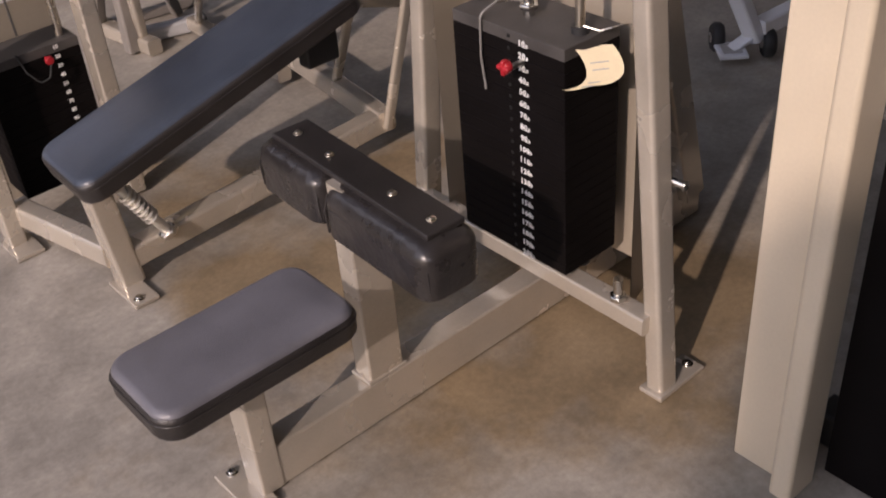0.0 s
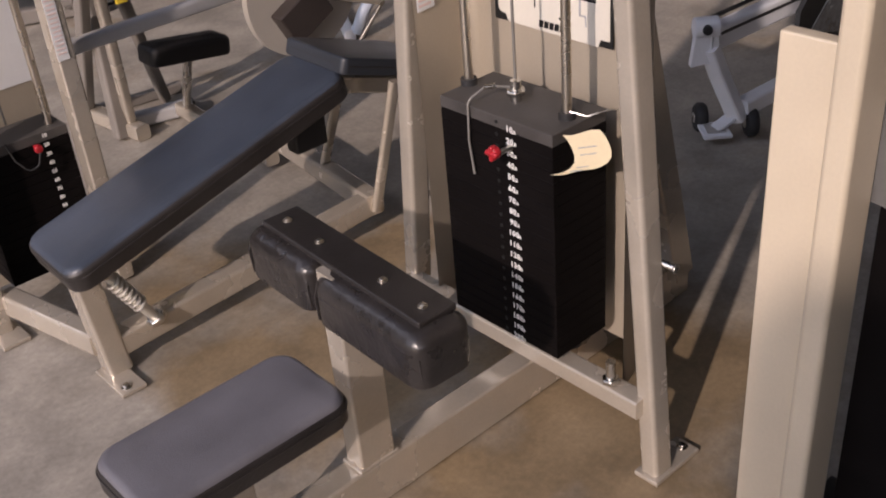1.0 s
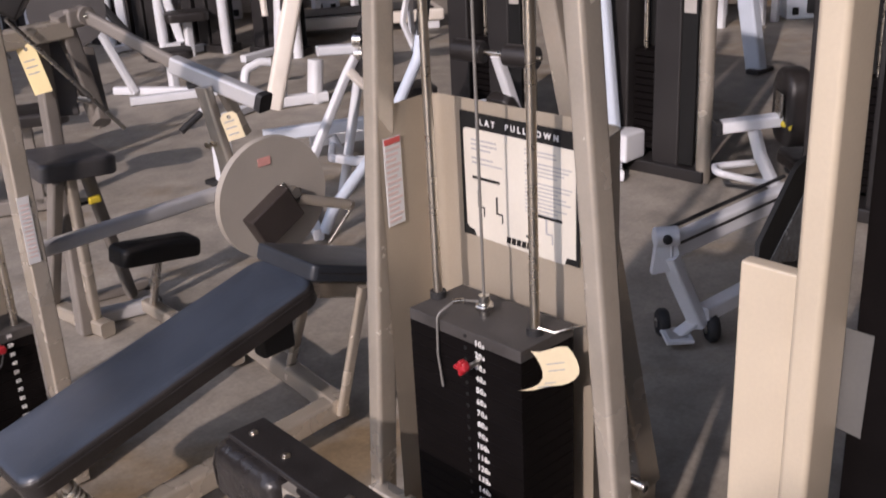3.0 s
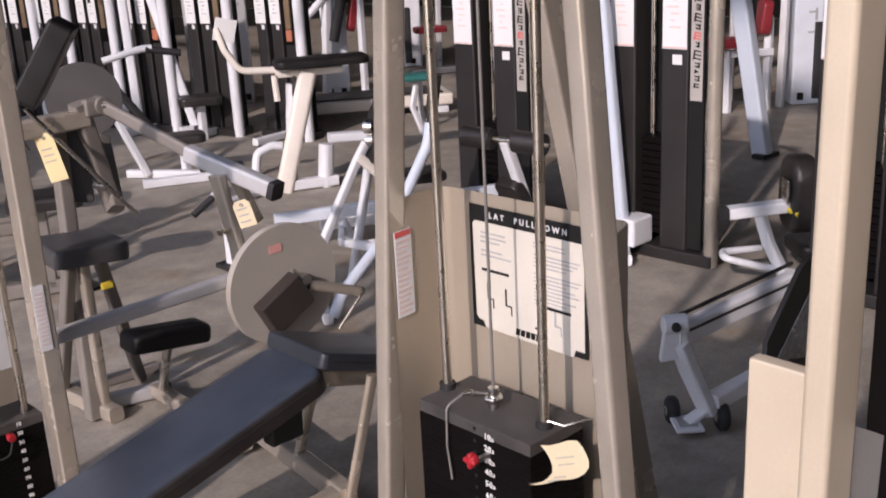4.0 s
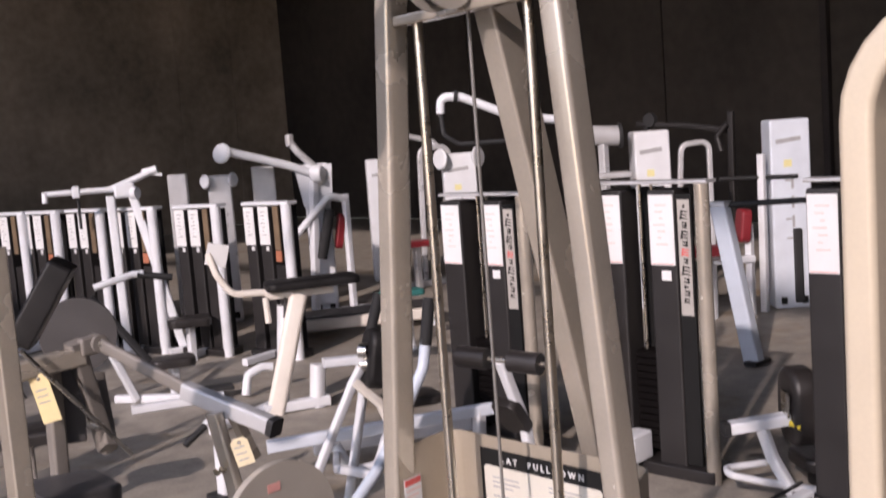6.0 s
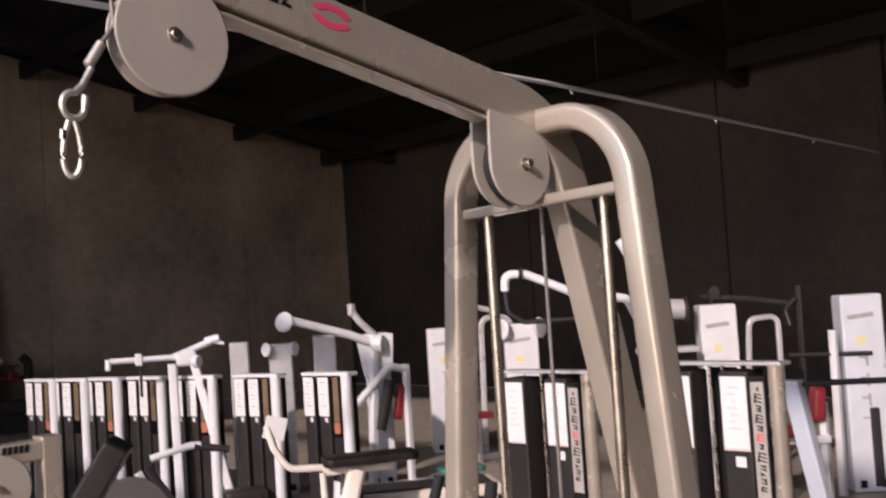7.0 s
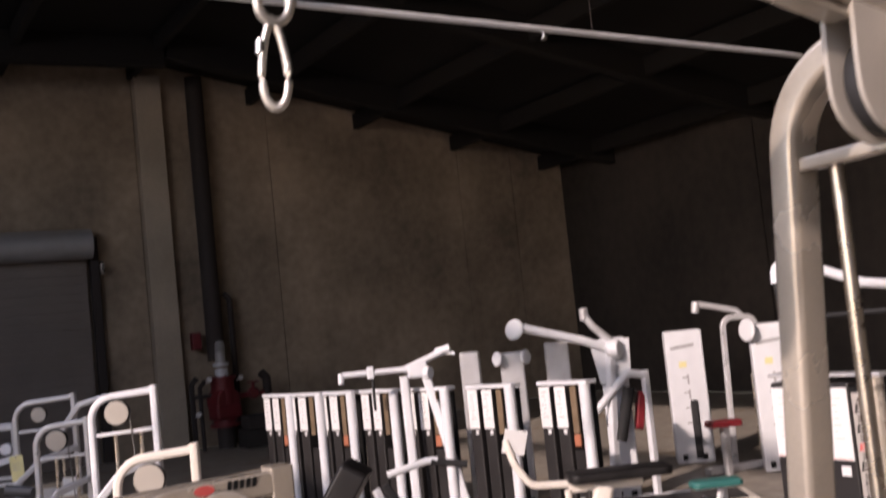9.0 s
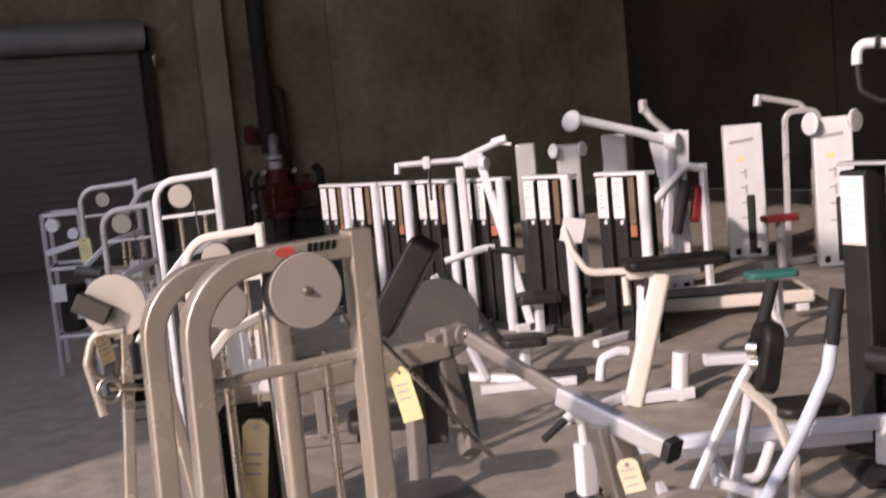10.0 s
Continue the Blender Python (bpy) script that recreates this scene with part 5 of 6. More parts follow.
# ---- white chest press frame ----
def press_frame():
    m = thing("chest_press_machine", (4.42, 8.0, 0), "white tubular press machine with straight handles", "gym machine")
    part("leg", tube([(4.17, 8.19, 0.0), (4.17, 8.22, 1.35)], 0.075, 0.06, (0.5, 0.8, 0), 0, 0.02), WHITE, m)
    part("leg", tube([(4.52, 7.88, 0.0), (4.33, 8.14, 1.33)], 0.075, 0.06, (0.5, 0.8, 0), 0, 0.02), WHITE, m)
    part("hub", joined(box((4.28, 8.18, 1.385), (0.17, 0.10, 0.12), 0.025, turn(0, 0, -27)), disc((4.33, 8.10, 1.36), (0.45, -0.9, 0), 0.05, 0.05, 20)), WHITE, m, "white pivot housing")
    part("arm", pipe([(4.22, 8.21, 1.405), (4.10, 8.27, 1.405), (3.73, 8.46, 1.405)], 0.024, 0.05, 12), WHITE, m)
    part("grip", pipe([(3.725, 8.46, 1.42), (3.715, 8.45, 1.335)], 0.024, 0, 12), WHITE, m)
    part("stop", box((3.94, 8.355, 1.405), (0.06, 0.07, 0.10), 0.01, turn(0, 0, -27)), WHITE, m)
    part("arm", pipe([(4.18, 8.24, 1.40), (4.47, 8.10, 1.515)], 0.028, 0, 12), WHITE, m)
    part("grip", pipe([(4.44, 8.14, 1.515), (4.53, 8.06, 1.540)], 0.034, 0, 12), WHITE, m)
    part("grip_prong", pipe([(4.49, 8.10, 1.510), (4.56, 8.04, 1.490)], 0.016, 0, 10), WHITE, m)
    part("hanging_link", pipe([(3.95, 8.35, 1.385), (3.95, 8.35, 1.10)], 0.012, 0, 8), RUBBER, m)
    part("foot", tube([(4.36, 7.86, 0.03), (4.62, 7.80, 0.03)], 0.07, 0.06, (0, 0, 1), 0, 0.012), WHITE, m)
    part("seat_pad", pad((4.36, 7.50, 0.32), (0.34, 0.24, 0.07), turn(0, 0, -27), 0.06, 0.02), VINYL, m, "black seat pad")
    part("seat_post", tube([(4.36, 7.50, 0.0), (4.36, 7.50, 0.30)], 0.06, 0.06, (1, 0, 0), 0, 0.012), WHITE, m)
    return m


press_frame()


# ---- white shoulder press with swung arms, behind the row ----
def shoulder_press():
    m = thing("shoulder_press_machine", (6.2, 7.95, 0), "white shoulder press machine with long swung arms", "gym machine")
    part("arm", pipe([(5.46, 8.44, 1.645), (5.955, 8.16, 1.465), (6.18, 8.06, 1.36)], 0.040, 0.1, 12), WHITE, m)
    part("arm_pad", disc((5.43, 8.45, 1.625), (-0.85, -0.42, 0.25), 0.095, 0.06, 24, 0.028), WHITE, m, "white rounded arm pad")
    part("arm", pipe([(6.03, 8.2, 1.68), (6.08, 8.16, 1.58), (6.20, 8.09, 1.44)], 0.036, 0.06, 12), LIGHT_SILVER, m)
    part("arm_end", box((6.025, 8.2, 1.695), (0.07, 0.07, 0.12), 0.02), LIGHT_SILVER, m)
    part("hub", joined(disc((6.19, 8.03, 1.36), (0.5, -0.86, 0), 0.085, 0.12, 24, 0.02), prism([(-0.17, 0.10), (0.19, 0.09), (0.17, -0.27), (-0.10, -0.30)], (6.18, 8.10, 1.36), Vector((0.87, -0.49, 0)), Z, 0.05)), WHITE, m, "white pivot housing")
    part("bent_arm", pipe([(6.43, 7.92, 1.10), (6.25, 7.96, 1.145), (5.96, 8.09, 0.835), (5.93, 8.11, 0.80)], 0.036, 0.06, 12), WHITE, m)
    part("foam_grip", pipe([(6.25, 7.96, 1.02), (6.13, 8.0, 0.56)], 0.05, 0, 14), FOAM, m, "black foam roller")
    part("post", tube([(6.36, 7.86, 0.0), (6.42, 7.93, 1.15)], 0.06, 0.06, (1, 0, 0), 0, 0.012), WHITE, m)
    part("post", tube([(6.02, 8.02, 0.0), (6.16, 8.06, 1.30)], 0.07, 0.07, (1, 0, 0), 0, 0.012), WHITE, m)
    part("base", tube([(5.85, 8.1, 0.04), (6.6, 7.72, 0.04)], 0.09, 0.08, (0, 0, 1), 0, 0.012), WHITE, m)
    part("seat_back", pad((6.36, 7.98, 0.80), (0.34, 0.11, 0.07), turn(0, -80, -27), 0.05, 0.02), RED_VINYL, m, "red vinyl back pad")
    return m


shoulder_press()


# ---- bench with tall side grips in front of the towers ----
def crunch_bench():
    m = thing("crunch_machine", (3.4, 4.1, 0), "white seated machine with long curved handles and black pads", "gym machine")
    part("handle", pipe([(2.50, 3.42, 0.03), (2.543, 3.4, 0.128), (2.76, 3.4, 0.29), (2.93, 3.4, 0.48), (3.072, 3.4, 0.67), (3.10, 3.4, 0.79)], 0.025, 0.12, 12), SKYLIT_WHITE, m, "pale curved handle tube")
    part("foam_grip", pipe([(3.096, 3.4, 0.765), (3.140, 3.4, 0.968)], 0.027, 0, 14), FOAM, m, "black foam grip")
    part("cross_tube", tube([(2.75, 3.40, 0.275), (2.86, 3.80, 0.20), (3.16, 4.18, 0.12)], 0.035, 0.04, (0, 0, 1), 0.1, 0.01), WHITE, m)
    part("foot_tube", tube([(2.47, 3.42, 0.025), (2.95, 4.28, 0.025)], 0.045, 0.05, (0, 0, 1), 0, 0.01), WHITE, m)
    part("handle", pipe([(2.93, 3.83, 0.0), (3.003, 3.753, 0.493), (2.994, 3.649, 0.803)], 0.023, 0.08, 12), WHITE, m)
    part("foam_grip", pipe([(2.990, 3.638, 0.82), (3.037, 3.615, 0.992)], 0.024, 0, 14), FOAM, m, "black foam grip")
    part("back_pad", pad((2.973, 3.615, 0.713), (0.267, 0.20, 0.075), turn(0, -80, -27), 0.065, 0.028), JET_VINYL, m, "black oval back pad")
    part("pad_arm", tube([(2.770, 3.714, 0.720), (2.934, 3.632, 0.713)], 0.060, 0.040, (0, 0, 1), 0, 0.01), WHITE, m)
    part("bracket", joined(disc((2.926, 3.615, 0.751), (0.45, -0.9, 0), 0.036, 0.045, 18), disc((2.926, 3.615, 0.691), (0.45, -0.9, 0), 0.032, 0.045, 18)), STEEL, m)
    part("fork", tube([(2.908, 3.624, 0.683), (2.874, 3.649, 0.614), (2.754, 3.684, 0.39), (2.56, 3.74, 0.02)], 0.043, 0.034, (0, 1, 0), 0.05, 0.012), WHITE, m)
    part("fork", tube([(2.874, 3.641, 0.622), (2.969, 3.589, 0.511), (3.06, 3.58, 0.30), (3.08, 3.62, 0.02)], 0.043, 0.034, (0, 1, 0), 0, 0.012), WARM_WHITE, m)
    part("seat", pad((3.115, 3.545, 0.505), (0.27, 0.20, 0.042), turn(0, 0, -27), 0.05, 0.02), VINYL, m, "black vinyl seat")
    rail = part("side_rail", tube([(2.86, 4.34, 0.212), (3.92, 3.81, 0.225)], 0.05, 0.062, (0, 0, 1), 0, 0.01), COOL_WHITE, m)
    part("rail_mark", joined(*[box((3.14 + 0.055 * k, 4.175 - 0.0275 * k, 0.225), (0.036, 0.002, 0.022), 0, turn(0, 0, -26.5)) for k in range(8)]), INK, rail, smooth=0)
    part("side_rail", tube([(3.20, 4.42, 0.10), (3.97, 4.03, 0.10)], 0.06, 0.07, (0, 0, 1), 0, 0.01), WHITE, m)
    part("loop_leg", pipe([(3.16, 4.18, 0.17), (3.20, 4.13, 0.03), (3.33, 4.07, 0.03), (3.40, 4.06, 0.18)], 0.026, 0.06, 12), WHITE, m)
    part("foot_plate", box((3.82, 3.78, 0.02), (0.34, 0.30, 0.03), 0.006, turn(0, 0, -27)), RUBBER, m, "black rubber foot plate")
    part("leg", tube([(3.85, 3.85, 0.0), (3.86, 3.85, 0.22)], 0.06, 0.06, (1, 0, 0), 0, 0.012), WHITE, m)
    return m


crunch_bench()


def roller_arm():
    m = thing("leg_roller", (3.42, 3.25, 0), "pair of black foam rollers on a white post", "gym machine")
    part("axle", pipe([(3.36, 3.47, 0.655), (3.46, 3.03, 0.64)], 0.012, 0, 10), CHROME, m)
    part("foam_roller", pipe([(3.36, 3.46, 0.655), (3.39, 3.31, 0.65)], 0.05, 0, 18), VINYL, m, "black foam roller")
    part("foam_roller", pipe([(3.42, 3.20, 0.647), (3.45, 3.05, 0.642)], 0.05, 0, 18), VINYL, m, "black foam roller")
    part("post", tube([(3.42, 3.26, 0.64), (3.56, 3.26, 0.30), (3.60, 3.26, 0.0)], 0.05, 0.05, (0, 1, 0), 0.08, 0.012), WHITE, m)
    part("leaning_post", tube([(3.957, 3.166, 1.56), (3.98, 3.02, 0.06)], 0.07, 0.06, (1, 0, 0), 0, 0.02), SKYLIT_WHITE, m, "pale leaning post")
    part("press_arm", pipe([(3.30, 3.405, 1.765), (3.302, 3.403, 1.838), (3.37, 3.34, 1.832), (3.52, 3.19, 1.735), (3.70, 3.06, 1.70), (3.95, 3.16, 1.52)], 0.019, 0.035, 12), WHITE, m, "white curved press arm")
    part("arm_joint", pipe([(3.345, 3.362, 1.838), (3.358, 3.350, 1.836)], 0.0255, 0, 14), RUBBER, m)
    part("drop_handle", pipe([(3.30, 3.405, 1.77), (3.305, 3.40, 1.67), (3.36, 3.36, 1.625), (3.66, 3.12, 1.625)], 0.011, 0.03, 10), RUBBER, m, "thin black drop handle")
    part("press_arm", pipe([(3.86, 3.20, 1.97), (3.885, 3.17, 1.90), (3.895, 3.16, 1.83)], 0.030, 0, 12), WHITE, m, "white upright arm tip")
    part("foam_grip", pipe([(3.90, 3.16, 1.84), (3.91, 3.14, 1.76), (3.88, 3.12, 1.66), (3.84, 3.10, 1.60)], 0.032, 0.05, 14), FOAM, m, "black curved grip")
    part("hub", disc((3.83, 3.10, 1.675), (0.7, -0.7, 0), 0.035, 0.05, 18), STEEL, m)
    part("link", tube([(3.90, 3.15, 1.80), (3.957, 3.166, 1.50)], 0.04, 0.05, (1, 0, 0), 0, 0.012), SKYLIT_WHITE, m)
    part("base_block", box((4.02, 2.99, 0.13), (0.16, 0.12, 0.14), 0.015), WHITE, m)
    part("base_tube", tube([(3.60, 3.26, 0.035), (3.98, 3.00, 0.035), (3.84, 2.90, 0.035)], 0.06, 0.055, (0, 0, 1), 0, 0.012), WHITE, m)
    part("knee_pad", pad((3.52, 3.30, 0.36), (0.20, 0.15, 0.06), turn(0, 55, 0), 0.04, 0.02), VINYL, m, "dark pad")
    return m


roller_arm()


# ---- far side: leaning post, frames, red seats, press arms ----
lean = thing("leaning_post", (6.2, 3.56, 0), "white leaning machine post with blue sky shade in its colour", "gym machine")
part("post", tube([(6.2, 3.56, 0.0), (6.2, 3.77, 1.06)], 0.115, 0.09, (1, 0, 0), 0, 0.015), SKYLIT_WHITE, lean)
part("cap", box((6.2, 3.772, 1.07), (0.11, 0.14, 0.03), 0.008), WHITE, lean)
part("bar", pipe([(6.15, 4.0, 1.05), (6.35, 3.2, 1.08)], 0.02, 0, 10), RUBBER, lean, "black handle bar")
part("foot", tube([(6.12, 3.55, 0.02), (6.3, 3.54, 0.02)], 0.09, 0.03, (0, 0, 1), 0, 0.008), CHARCOAL, lean)

redseat = thing("red_seat_machine", (7.6, 4.6, 0), "white machine frame with red vinyl pads", "gym machine")
part("back_pad", pad((7.70, 4.46, 0.74), (0.27, 0.20, 0.08), turn(0, -84, -44), 0.05, 0.02), RED_VINYL, redseat, "red vinyl back pad")
part("seat_pad", pad((7.44, 4.64, 0.56), (0.32, 0.26, 0.07), turn(0, 0, -44), 0.05, 0.02), RED_VINYL, redseat, "red vinyl seat")
part("frame_arch", tube([(7.74, 5.14, 0.0), (7.82, 5.08, 1.41), (8.0, 4.92, 1.43), (7.96, 4.90, 0.0)], 0.045, 0.05, (0.7, 0.7, 0), 0.07, 0.012), LIGHT_SILVER, redseat)
part("post", tube([(7.9, 4.40, 0.0), (7.95, 4.41, 1.30)], 0.06, 0.06, (1, 0, 0), 0, 0.012), WHITE, redseat)
part("cross_bar", tube([(7.40, 4.68, 0.47), (7.72, 4.38, 0.47)], 0.06, 0.06, (0, 0, 1), 0, 0.012), WHITE, redseat)
part("seat_post", tube([(7.46, 4.62, 0.0), (7.46, 4.62, 0.50)], 0.06, 0.06, (1, 0, 0), 0, 0.012), WHITE, redseat)
part("back_post", tube([(7.72, 4.42, 0.0), (7.72, 4.42, 0.75)], 0.06, 0.06, (1, 0, 0), 0, 0.012), WHITE, redseat)
part("handle", pipe([(7.70, 4.66, 1.12), (8.15, 4.2, 1.10)], 0.018, 0, 10), RUBBER, redseat)

drum = thing("pulley_drum", (7.46, 5.45, 0), "silver drum on a grey stand beside a cabinet", "gym machine")
part("drum", pipe([(7.27, 5.63, 1.55), (7.45, 5.46, 1.53)], 0.085, 0, 20), LIGHT_SILVER, drum, "silver drum")
part("end_disc", disc((7.46, 5.45, 1.53), (0.7, -0.7, 0), 0.11, 0.03, 24), RUBBER, drum)
part("stand", tube([(7.35, 5.55, 0.0), (7.35, 5.55, 1.48)], 0.07, 0.07, (1, 0, 0), 0, 0.012), LIGHT_SILVER, drum)
part("tray", box((7.30, 5.55, 1.20), (0.5, 0.2, 0.05), 0.01, turn(0, 0, -44)), LIGHT_SILVER, drum)


dark = thing("pull_up_frame", (8.9, 5.8, 0), "dark steel pull frame standing before the side wall", "gym machine")
part("post", tube([(8.9, 5.25, 0.0), (8.9, 5.22, 1.66)], 0.06, 0.05, (1, 0, 0), 0, 0.01), CHARCOAL, dark)
part("post", tube([(8.9, 6.18, 0.0), (8.9, 6.16, 1.60)], 0.06, 0.05, (1, 0, 0), 0, 0.01), CHARCOAL, dark)
part("cross_bar", tube([(8.9, 6.27, 1.60), (8.9, 5.72, 1.56), (8.9, 5.26, 1.49)], 0.05, 0.05, (1, 0, 0), 0.08, 0.01), CHARCOAL, dark)
part("arm", pipe([(8.86, 5.24, 1.55), (8.84, 5.34, 1.44), (8.84, 5.30, 1.30)], 0.028, 0.05, 10), CHARCOAL, dark)
part("pivot", disc((8.88, 6.10, 1.63), X, 0.07, 0.06, 20), RUBBER, dark)


def pull_frame():
    """A grey arched pull machine between the tall cabinets."""
    m = thing("overhead_pull_machine", (8.3, 8.4, 0), "grey arched pull machine with a curved arm and red pads", "gym machine")
    part("frame_arch", tube([(8.03, 8.60, 0.0), (8.08, 8.60, 1.51), (8.36, 8.44, 1.50), (8.44, 8.38, 0.0)], 0.06, 0.06, (0.5, 0.87, 0), 0.10, 0.014), LIGHT_SILVER, m)
    part("arm", pipe([(8.36, 8.44, 1.38), (8.22, 8.54, 1.575), (7.90, 8.74, 1.675)], 0.032, 0.06, 12), LIGHT_SILVER, m)
    part("arm_end", pipe([(7.89, 8.75, 1.70), (7.87, 8.76, 1.59)], 0.042, 0, 14), LIGHT_SILVER, m)
    part("seat_pad", pad((7.66, 8.32, 0.50), (0.34, 0.22, 0.06), turn(0, 0, -27), 0.05, 0.02), RED_VINYL, m, "red vinyl seat")
    part("seat_post", tube([(7.66, 8.32, 0.0), (7.66, 8.32, 0.48)], 0.07, 0.07, (1, 0, 0), 0, 0.012), LIGHT_SILVER, m)
    part("base", tube([(7.5, 8.44, 0.04), (8.6, 8.28, 0.04)], 0.10, 0.07, (0, 0, 1), 0, 0.012), LIGHT_SILVER, m)
    for k in range(4):
        part("guide_rod", pipe([(8.27 + 0.045 * k, 8.47 - 0.025 * k, 0.1), (8.27 + 0.045 * k, 8.47 - 0.025 * k, 0.92)], 0.012, 0, 8), CHROME, m)
    return m


pull_frame()

STEP_X, STEP_Y = 5.8, 7.2
step = thing("step_platform", (STEP_X, STEP_Y, 0), "low pale platform bench with a dark top", "platform")
part("deck", box((STEP_X, STEP_Y, 0.12), (1.5, 0.5, 0.10), 0.02, turn(0, 0, -32)), WARM_WHITE, step)
part("mat", box((STEP_X, STEP_Y, 0.177), (1.34, 0.40, 0.014), 0.004, turn(0, 0, -32)), CHARCOAL, step, "dark rubber mat")
for sx in (-0.7, 0.7):
    part("foot", box((STEP_X + sx * 0.80, STEP_Y - sx * 0.50, 0.035), (0.10, 0.44, 0.07), 0.01, turn(0, 0, -32)), WHITE, step)
teal = thing("teal_bench", (5.48, 6.2, 0), "small teal bench pad on a white stand", "bench")
part("bench_pad", pad((5.49, 6.20, 0.445), (0.36, 0.19, 0.045), turn(0, 0, -27), 0.05, 0.02), TEAL, teal, "teal vinyl pad")
part("stand", tube([(5.47, 6.07, 0.0), (5.44, 6.16, 0.22), (5.52, 6.18, 0.42)], 0.035, 0.045, (1, 0, 0), 0.05, 0.01), WHITE, teal)
part("stand", tube([(5.62, 6.26, 0.0), (5.56, 6.20, 0.42)], 0.035, 0.045, (1, 0, 0), 0, 0.01), WHITE, teal)
part("pad_bracket", tube([(5.36, 6.27, 0.415), (5.62, 6.14, 0.415)], 0.06, 0.02, (0, 0, 1), 0, 0.005), WHITE, teal)


# ---- incline pad machine between the lever machine and the row ----
def incline_machine():
    m = thing("incline_press_machine", (3.3, 6.6, 0), "white incline machine with black bars and pads", "gym machine")
    part("handle", pipe([(3.20, 6.70, 0.82), (3.44, 6.60, 0.88), (3.50, 6.56, 0.88)], 0.024, 0.03, 10), WHITE, m)
    part("grip", pipe([(3.46, 6.58, 0.875), (3.66, 6.47, 0.835)], 0.024, 0, 12), FOAM, m, "black foam grip")
    part("black_bar", tube([(3.17, 6.70, 0.76), (3.46, 6.50, 0.26)], 0.05, 0.05, (0, 1, 0), 0, 0.012), RUBBER, m, "black slanted bar")
    part("white_bar", tube([(3.12, 6.72, 0.74), (3.36, 6.58, 0.03)], 0.05, 0.05, (0, 1, 0), 0, 0.012), WHITE, m)
    part("seat_pad", pad((3.58, 6.44, 0.27), (0.30, 0.22, 0.06), turn(0, 0, -27), 0.06, 0.02), VINYL, m, "black seat pad")
    part("seat_post", tube([(3.58, 6.44, 0.0), (3.58, 6.44, 0.25)], 0.06, 0.06, (1, 0, 0), 0, 0.012), WHITE, m)
    part("base_tube", tube([(3.20, 6.36, 0.03), (3.75, 6.12, 0.03)], 0.07, 0.055, (0, 0, 1), 0, 0.012), WHITE, m)
    part("base_tube", tube([(3.30, 6.75, 0.03), (3.68, 6.16, 0.03)], 0.06, 0.055, (0, 0, 1), 0, 0.012), WHITE, m)
    part("foot_pedal", box((3.72, 6.22, 0.07), (0.30, 0.12, 0.03), 0.008, turn(0, 0, -27)), RUBBER, m, "black pedal")
    part("fender", pipe([(3.86, 6.02, 0.02), (3.90, 6.04, 0.15), (4.0, 6.0, 0.19), (4.06, 5.97, 0.18)], 0.03, 0.06, 12), WHITE, m)
    return m


incline_machine()


